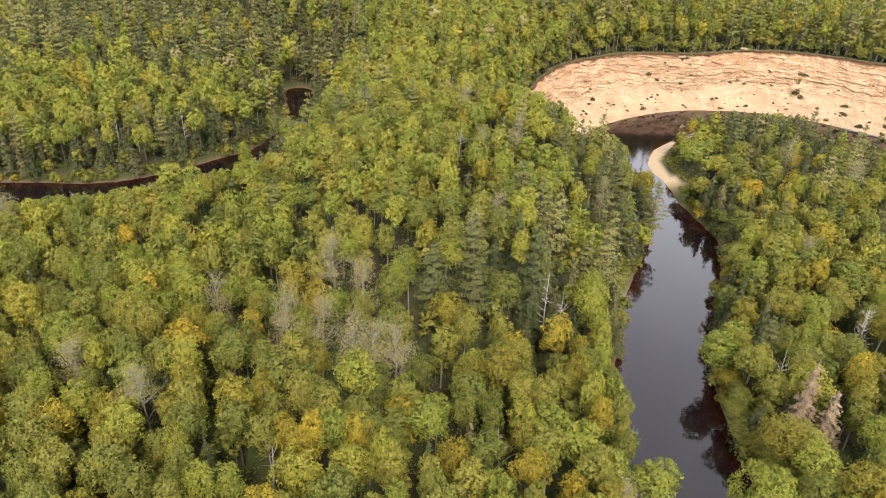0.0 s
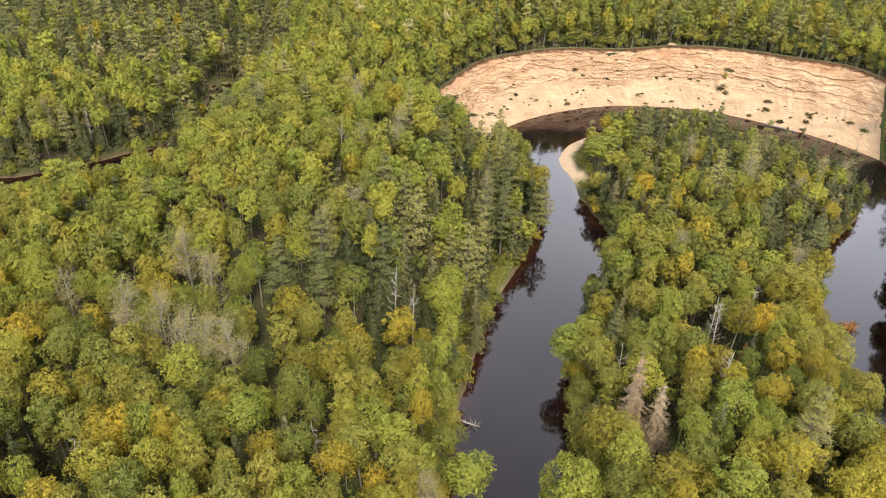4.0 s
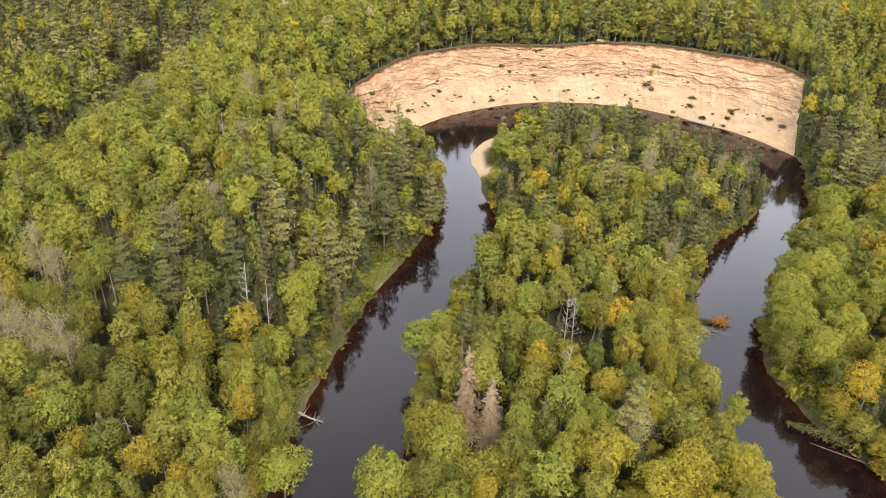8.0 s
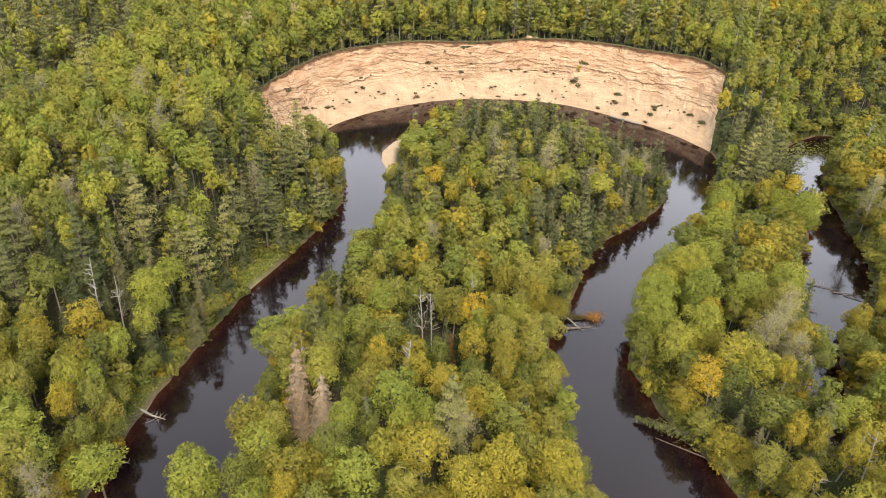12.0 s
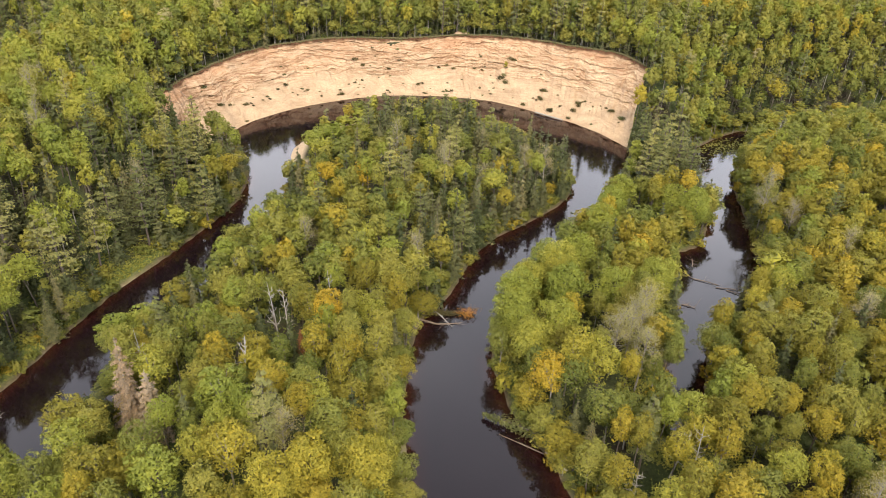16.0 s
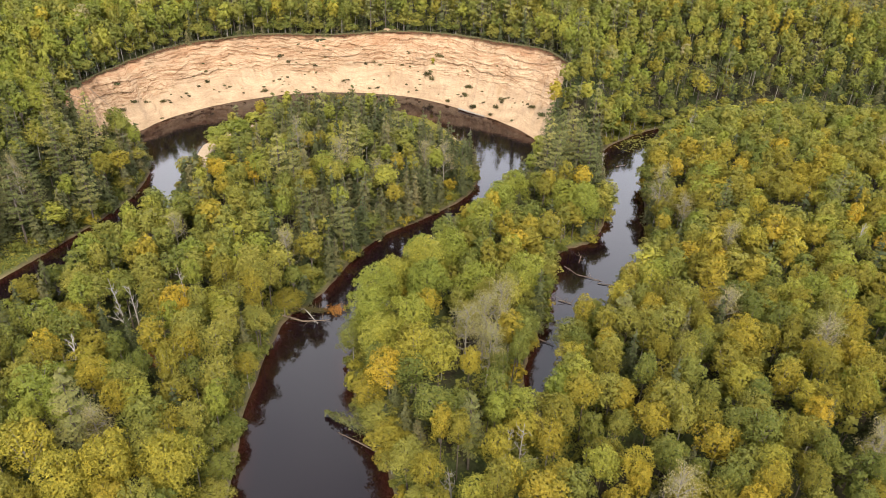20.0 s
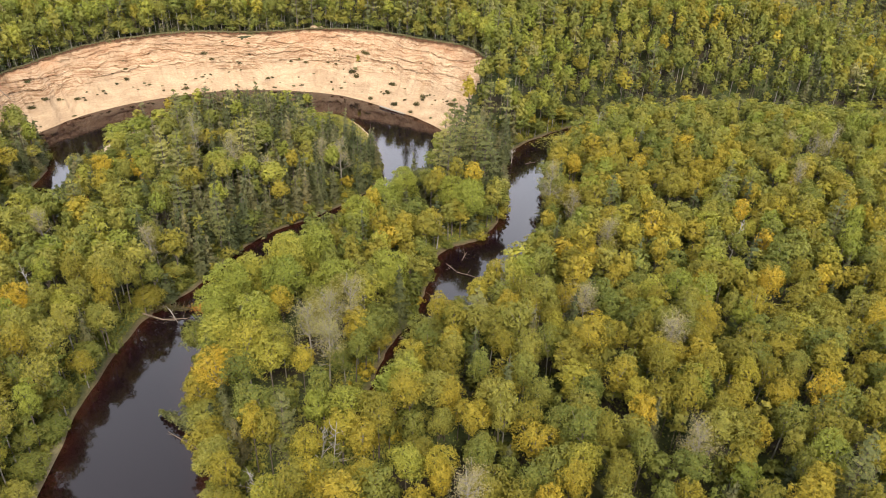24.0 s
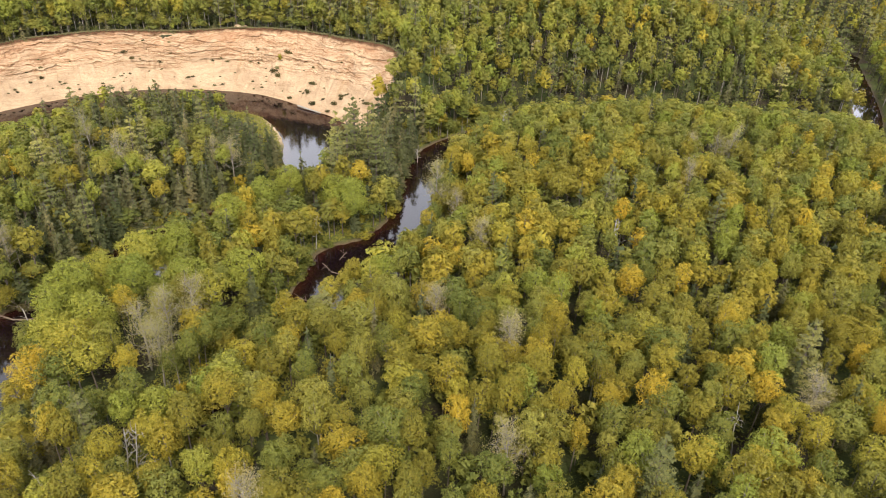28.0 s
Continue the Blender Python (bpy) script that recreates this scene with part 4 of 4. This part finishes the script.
for n, (kind, colour, x, y, h, w) in enumerate(TREES):
    names, label, category = KINDS[kind, colour]
    i = int(RNG.integers(0, 1000))
    turn = RNG.uniform(0, 6.28)
    name = names[i % len(names)]
    z = tz[n] - 0.15
    if colour != "young" and COUNT.get(name, 0) < 270 and 44 < y < 200:
        COUNT[name] = COUNT.get(name, 0) + 1
        shapes = shapes_for(kind, y)
        k = i % len(shapes)
        crown_me, trunk_me = tree_data(kind, colour, k, shapes[k])
        root = new(name)
        root.empty_display_size = 0.5
        s = h / 15.0
        tilt = RNG.normal(0, 0.03, 2)
        root.matrix_world = Matrix.Translation((x, y, z)) @ Euler((tilt[0], tilt[1], turn)).to_matrix().to_4x4() @ Matrix.Diagonal((w, w, s, 1))
        tagged(root, LABELS.get(name, label), category, name.replace("_", " ") + "s of the forest")
        new("trunk", trunk_me).parent = root
        if crown_me:
            new("crown", crown_me).parent = root
    else:
        WOODS.setdefault((kind if kind in FAR or kind == "shrub" or kind == "pale" and y < 205 else "broad", colour or "green"), []).append((i, x, y, z, h / 15.0, w, turn))

WOOD_NAMES = {"lime": ("lime_woods", "bright yellow-green deciduous trees of the forest"), "amber": ("amber_woods", "olive-gold deciduous trees of the forest"), "green": ("deciduous_woods", "dense green deciduous forest canopy"), "young": ("young_woods", "young green deciduous trees below the canopy"), "gold": ("golden_woods", "golden autumn trees scattered through the forest"), "spruce": ("spruce_woods", "dark spruces of the forest"),
              "pine": ("pine_woods", "tall pines of the forest"), "pale": ("pale_woods", "pale thin-leaved trees of the forest")}
for (kind, colour), rows in WOODS.items():
    cv, cf, cs, ct, tv, tf, cn, tn = [], [], [], [], [], [], 0, 0
    for i, x, y, z, s, w, turn in rows:
        shapes = YOUNG if colour == "young" or kind == "broad" and not 44 < y < 300 else MIDDLE.get(kind, SHAPES[kind]) if 44 < y < 116 else shapes_for(kind, y)
        (v0, f0, s0), (v1, f1) = shapes[i % len(shapes)]
        c, q = math.cos(turn), math.sin(turn)
        m = np.array(((c * w, -q * w, 0), (q * w, c * w, 0), (0, 0, s))).T
        cv.append(v0 @ m + (x, y, z))
        cf.append(f0 + cn)
        cs.append(s0 @ np.array(((c, -q, 0), (q, c, 0), (0, 0, 1))).T)
        cn += len(v0)
        ct.append(np.full(len(v0), (i * 0.618) % 1.0))
        tv.append(v1 @ m + (x, y, z))
        tf.append(f1 + tn)
        tn += len(v1)
    name, label = WOOD_NAMES[colour] if kind != "shrub" else ("bank_shrubs", "leafy shrubs crowding the water's edge")
    ob = new(name, mesh_from(name, np.vstack(cv), np.vstack(cf), M_WOODS[colour], {"tint": np.concatenate(ct)}, np.vstack(cs)))
    tagged(ob, label, "forest", kind="stuff")
    tagged(new(name + "_trunks", mesh_from(name + "_trunks", np.vstack(tv), np.vstack(tf), M_BIRCH if colour == "green" else M_BARK)), "trunks of the forest trees", "forest", kind="stuff")

# ---- undergrowth: ferns and saplings on the forest floor ----
floor_pts = scatter(2.6, 1.3, RNG)
u_wd = water_distance(floor_pts[:, 0], floor_pts[:, 1])
ok = (u_wd > 1.4) & (floor_pts[:, 1] < 300) & ~inside(floor_pts[:, 0], floor_pts[:, 1], np.vstack([CLIFF_FOOT[:, :2], CLIFF_TOP[::-1, :2]]))
ok &= ~((u_wd < 5) & (floor_pts[:, 0] > 88) & (floor_pts[:, 0] < 122) & (floor_pts[:, 1] > 178) & (floor_pts[:, 1] < 232)) & (RNG.uniform(0, 1, len(u_wd)) < 0.8)
floor_pts = floor_pts[ok]
fz = height(floor_pts[:, 0], floor_pts[:, 1])
M = 14
tall = RNG.uniform(0.25, 1.3, (len(floor_pts), 1, 1))
around = RNG.normal(0, 0.75, (len(floor_pts), M, 3)) * (1, 1, 0)
around[..., 2] = RNG.uniform(0.1, 1.0, (len(floor_pts), M)) * tall[..., 0]
base = np.c_[floor_pts, fz][:, None] + around
sprays = leaves_at(RNG, base.reshape(-1, 3), np.tile((0, 0, 1.0), (len(floor_pts) * M, 1)), 0.22, 0.5)
undergrowth = new("undergrowth", mesh_from("undergrowth", sprays.reshape(-1, 3), np.arange(len(sprays) * 3).reshape(-1, 3), M_WOODS["green"], {"tint": np.repeat(RNG.uniform(0, 0.4, len(floor_pts)), M * 3)}))
tagged(undergrowth, "ferns and saplings on the forest floor", "undergrowth", kind="stuff")

# ---- long grass on the open banks ----
g_pts = scatter(0.62, 0.3, np.random.default_rng(77))
near_bank = (g_pts[:, 0] > 50) & (g_pts[:, 0] < 250) & (g_pts[:, 1] > 55) & (g_pts[:, 1] < 232)
g_pts = g_pts[near_bank]
b_wd = water_distance(g_pts[:, 0], g_pts[:, 1])
g_pts = g_pts[(b_wd > 1.4) & (b_wd < 9) & (distance(g_pts[:, 0], g_pts[:, 1], CLIFF_FOOT) > 4) & ~inside(g_pts[:, 0], g_pts[:, 1], np.vstack([CLIFF_FOOT[:, :2], CLIFF_TOP[::-1, :2]])) & ~((b_wd < 5.5) & (g_pts[:, 0] > 88) & (g_pts[:, 0] < 122) & (g_pts[:, 1] > 176))]
grass_z = height(g_pts[:, 0], g_pts[:, 1])
m3 = 4
blades = np.c_[g_pts, grass_z][:, None] + np.random.default_rng(78).normal(0, 0.3, (len(g_pts), m3, 3)) * (1, 1, 0) + (0, 0, 0.22)
blades = leaves_at(np.random.default_rng(79), blades.reshape(-1, 3), np.tile((0, 0, 1.0), (len(g_pts) * m3, 1)), 0.26, 0.8)
grass = new("bank_grass", mesh_from("bank_grass", blades.reshape(-1, 3), np.arange(len(blades) * 3).reshape(-1, 3), M_WOODS["green"], {"tint": np.repeat(0.45 + 0.5 * np.random.default_rng(80).uniform(0, 1, len(g_pts)), m3 * 3)}))
tagged(grass, "long yellow-green grass on the river banks", "grass", kind="stuff")

# ---- bushes, stems and turf on the cliff ----
def cliff_place(u, w):
    """The point of the cliff at u along it and w of its height."""
    return CLIFF_POINTS[int(round(w * (NV - 1))), int(round(u * (NU - 1)))]


def tuft(seed, leaves, size, radius, tall):
    rng = np.random.default_rng(seed)
    pts = unit(rng.normal(0, 1, (leaves, 3))) * rng.uniform(0.3, 1, (leaves, 1)) * (radius, radius, tall)
    pts[:, 2] = np.abs(pts[:, 2])
    return leaves_at(rng, pts, unit(pts + (0, 0, 0.3)), size, 0.6)


TUFTS = []
for i in range(4):
    t3 = tuft(200 + i, 130, 0.16, 0.8, 0.75)
    TUFTS.append([mesh_from("cliff_bush", t3.reshape(-1, 3), np.arange(len(t3) * 3).reshape(-1, 3), M_LEAF[c]) for c in ("brush", "spruce")])
DETAIL = np.random.default_rng(31)
spots = [(0.705, 0.36, 2.2, 0), (0.71, 0.42, 1.5, 1), (0.43, 0.62, 1.6, 0), (0.44, 0.52, 1.5, 0), (0.49, 0.42, 1.5, 0), (0.6, 0.5, 1.3, 0), (0.585, 0.47, 1.2, 0), (0.655, 0.44, 1.2, 0), (0.67, 0.42, 1.0, 0), (0.87, 0.2, 1.4, 0), (0.86, 0.14, 1.6, 0), (0.12, 0.75, 1.8, 1)]
for _ in range(120):
    low = DETAIL.uniform() < 0.7
    spots.append((DETAIL.uniform(0.05, 0.97), DETAIL.uniform(0.05, 0.3) if low else DETAIL.uniform(0.3, 0.88), DETAIL.uniform(0.4, 1.0) * (1.8 if DETAIL.uniform() < 0.25 else 1.0), int(DETAIL.uniform() < 0.12)))
for u, w, size, colour in spots:
    bush = new("cliff_bush", TUFTS[int(DETAIL.integers(0, 4))][colour])
    p = cliff_place(u, w)
    bush.matrix_world = Matrix.Translation(p) @ Euler((0, 0, DETAIL.uniform(0, 6))).to_matrix().to_4x4() @ Matrix.Diagonal((size * DETAIL.uniform(0.7, 1.6), size * DETAIL.uniform(0.7, 1.2), size * DETAIL.uniform(0.5, 1.0), 1))
    tagged(bush, "small dark bush rooted in the sand cliff", "bush", "bushes on the cliff")

# a yellow sapling above the dark bush, and a bright one on the rim
SAPLING = broadleaf(300, 420, 0.13, 10, 0.85, 3.4, 0.1, True)
for colour, label, at in (("gold", "yellow-leaved sapling rooted in the sand cliff", cliff_place(0.715, 0.5)), ("lime", "bright green sapling at the cliff's edge", (124.5, 267.2, 16.9))):
    root = new("sapling")
    root.location = at
    tagged(root, label, "sapling")
    new("trunk", mesh_from("trunk", *SAPLING[1], M_BARK)).parent = root
    new("crown", mesh_from("crown", SAPLING[0][0], SAPLING[0][1], M_LEAF[colour], normals=SAPLING[0][2])).parent = root
M_TURF = bark_material("dry_turf", (0.05, 0.045, 0.02), (0.14, 0.12, 0.05))
lip = Soup()
rim = CLIFF_POINTS[-1]
for k in range(0, NU - 8, 5):
    a, b = rim[k], rim[k + 7]
    out = np.array((foot[k, 0] - top[k, 0], foot[k, 1] - top[k, 1], 0.0))
    out = out / np.linalg.norm(out)
    sag = DETAIL.uniform(-0.35, 0.25)
    lip.tube([a - out * 0.5 + (0, 0, 0.05), (a + b) / 2 + out * DETAIL.uniform(-0.1, 0.45) + (0, 0, sag * 0.5), b - out * 0.5 + (0, 0, 0.05)], (0.3, DETAIL.uniform(0.28, 0.5), 0.3), 6)
turf = new("turf_edge", mesh_from("turf_edge", *lip.arrays(), M_TURF))
tagged(turf, "ragged dark turf and roots overhanging the cliff top", "turf", kind="stuff")

# ---- fallen timber and driftwood ----
def log_thing(name, label, path, radii, material, twigs=0, seed=0, needles=None, category="log"):
    """A fallen trunk with branch stubs, and a needled crown where it still has one."""
    rng = np.random.default_rng(seed)
    body = Soup()
    path = np.array(path, float)
    body.tube(path, radii, 7)
    root = new(name)
    root.location = path[0]
    for _ in range(twigs):
        t = rng.uniform(0.15, 0.98)
        k = min(int(t * (len(path) - 1)), len(path) - 2)
        f = t * (len(path) - 1) - k
        base = path[k] * (1 - f) + path[k + 1] * f
        tip = base + rng.normal(0, 0.9, 3) * (1, 1, 0.6) + (0, 0, 0.35)
        tip[2] = max(tip[2], 0.05)
        bough = Soup()
        bough.tube([base, (base + tip) / 2 + rng.normal(0, 0.1, 3), tip], (0.05, 0.035, 0.012), 4)
        branch = new("branch", mesh_from("branch", bough.arrays()[0] - path[0], bough.arrays()[1], material))
        branch.parent = root
    stem = new("stem", mesh_from("stem", body.arrays()[0] - path[0], body.arrays()[1], material))
    stem.parent = root
    if needles:
        pts = path[0] + (path[-1] - path[0]) * rng.uniform(0.1, 1, (900, 1))
        wide = (0.9 if needles == "brush" else 1.5) * (1 - np.linalg.norm(pts - path[0], axis=1, keepdims=True) / (np.linalg.norm(path[-1] - path[0]) * 1.05)) + 0.12
        off = rng.normal(0, 0.62, (900, 3)) * wide
        pts = pts + off
        pts[:, 2] = np.maximum(pts[:, 2], 0.03)
        t3 = leaves_at(rng, pts - path[0], off + (0, 0, 0.4), 0.22, 0.5)
        cr = new("needles", mesh_from("needles", t3.reshape(-1, 3), np.arange(len(t3) * 3).reshape(-1, 3), M_LEAF[needles]))
        cr.parent = root
    return tagged(root, label, category, "fallen timber along the water")


M_WET = bark_material("weathered_brown_wood", (0.12, 0.085, 0.06), (0.3, 0.23, 0.17))
log_thing("fallen_spruce", "green spruce toppled from the bank over the water", [(150, 81.5, 1.8), (146, 84.3, 1.6), (141, 87.5, 0.8)], (0.24, 0.18, 0.04), M_BARK, 12, 1, "pine")
log_thing("drift_log", "thin bare trunk lying in dark water beside the bank", [(150, 78.5, 0.8), (147, 81, 0.25), (143.4, 83.5, 0.05)], (0.12, 0.09, 0.04), M_WET, 8, 2)
pine_log = log_thing("fallen_pine", "dead brown tree with an orange tip fallen into the river", [(130.5, 116.5, 1.0), (134.5, 117, 0.6), (139.5, 116.7, 0.15)], (0.2, 0.15, 0.05), M_WET, 40, 3, "brush")
tip_rng = np.random.default_rng(31)
tip_off = tip_rng.normal(0, 1, (330, 3)) * (1.1, 0.7, 0.35)
tip_at = np.array((9.6, 0.1, -0.25)) + tip_off
tip_tris = leaves_at(tip_rng, tip_at, tip_off + (0, 0, 0.6), 0.2, 0.5)
new("orange_tip", mesh_from("orange_tip", tip_tris.reshape(-1, 3), np.arange(len(tip_tris) * 3).reshape(-1, 3), M_LEAF["ember"])).parent = pine_log
tagged(pine_log.children[-1], kind="stuff")
log_thing("fallen_log", "bare grey trunk angled from the bank into the river", [(129.8, 114.5, 0.7), (134, 113, 0.35), (138.5, 113.8, 0.02)], (0.2, 0.16, 0.08), M_WET, 14, 4)
log_thing("fallen_log", "bare grey trunk angled from the bank into the river", [(130.5, 119, 1.2), (134.5, 116, 0.6), (137, 112.5, 0.05)], (0.18, 0.14, 0.06), M_DEAD, 10, 5)
log_thing("driftwood", "bleached driftwood with bare limbs stranded by the bank", [(56.8, 88.8, 0.7), (58.8, 87.8, 0.4), (61.2, 87.2, 0.02)], (0.22, 0.16, 0.05), M_DEAD, 22, 6)
log_thing("driftwood", "thin bleached limb stranded on the grassy bank", [(55.5, 79.5, 1.0), (57, 78, 0.3), (58.6, 77.8, 0.02)], (0.12, 0.09, 0.04), M_DEAD, 10, 7)
log_thing("beached_log", "pale bare log lying at the foot of the cliff", [(172.5, 236.2, 0.5), (176, 233.2, 0.45), (181, 229.6, 0.3)], (0.3, 0.28, 0.22), M_DEAD, 3, 8)
log_thing("beached_log", "pale log stranded on the sandy point", [(112.5, 224.4, 0.5), (115.3, 226, 0.5), (119, 227.2, 0.45)], (0.28, 0.24, 0.12), M_DEAD, 6, 9)
for k, (x, y, dx, dy) in enumerate(((193, 131, 5.2, -2.6), (197, 127.5, 5.5, -1.2), (190.8, 134.5, 2.2, -3.4), (199, 126.5, 3.6, -2.6), (194.5, 136, 1.4, 3.8), (217, 190, 3.2, 1.2), (187, 121, 2.6, -1.4), (180.5, 108, 2.6, -2.2))):
    log_thing("sunken_log", "bare grey log half sunk in the still backwater", [(x, y, 0.12), (x + dx / 2, y + dy / 2, 0.22), (x + dx, y + dy, 0.05)], (0.11, 0.09, 0.04), M_WET, 6, 20 + k)
log_thing("leaning_stem", "bleached leaning stems on the river bank", [(153, 74.5, 1.4), (151.8, 76, 1.6), (150, 77.6, 2.2)], (0.16, 0.13, 0.06), M_DEAD, 5, 40)
log_thing("leaning_stem", "bleached stem lying down the cut bank", [(57, 214, 12.6), (60.5, 211.5, 10.6), (64, 209.5, 8.6)], (0.11, 0.1, 0.05), M_WET, 4, 41)
log_thing("leaning_stem", "bleached stem lying down the cut bank", [(52, 208, 12.9), (56, 207.5, 11.9), (59.5, 207, 10.8)], (0.1, 0.09, 0.05), M_WET, 4, 42)

# a heap of pale sand on the cliff top
heap = Soup()
heap.add(ICO_V * (2.6, 1.2, 0.7) * (1 + 0.12 * np.random.default_rng(5).normal(0, 1, (len(ICO_V), 1))), ICO_F)
mound = new("sand_mound", mesh_from("sand_mound", *heap.arrays(), M_CLIFF, {"talus": np.ones(len(ICO_V))}))
mound.location = (147.5, 274, 17.6)
tagged(mound, "low heap of pale bare sand on the cliff top", "sand heap")

# floating plants at the head of the backwater
pads = []
pad_rng = np.random.default_rng(55)
for _ in range(700):
    x, y = pad_rng.normal((229, 210), (7, 4.5))
    pads.append((x, y))
pads = np.array(pads)
pads = pads[signed(pads[:, 0], pads[:, 1], BACKWATER) < -0.3]
flat = leaves_at(pad_rng, np.c_[pads, np.full(len(pads), 0.03)], np.tile((0, 0, 1.0), (len(pads), 1)), 0.34, 0.02)
lilies = new("water_lilies", mesh_from("water_lilies", flat.reshape(-1, 3), np.arange(len(flat) * 3).reshape(-1, 3), M_WOODS["green"], {"tint": np.full(len(flat) * 3, 0.5)}))
tagged(lilies, "patches of green pads floating on the backwater", "water plants", kind="stuff")
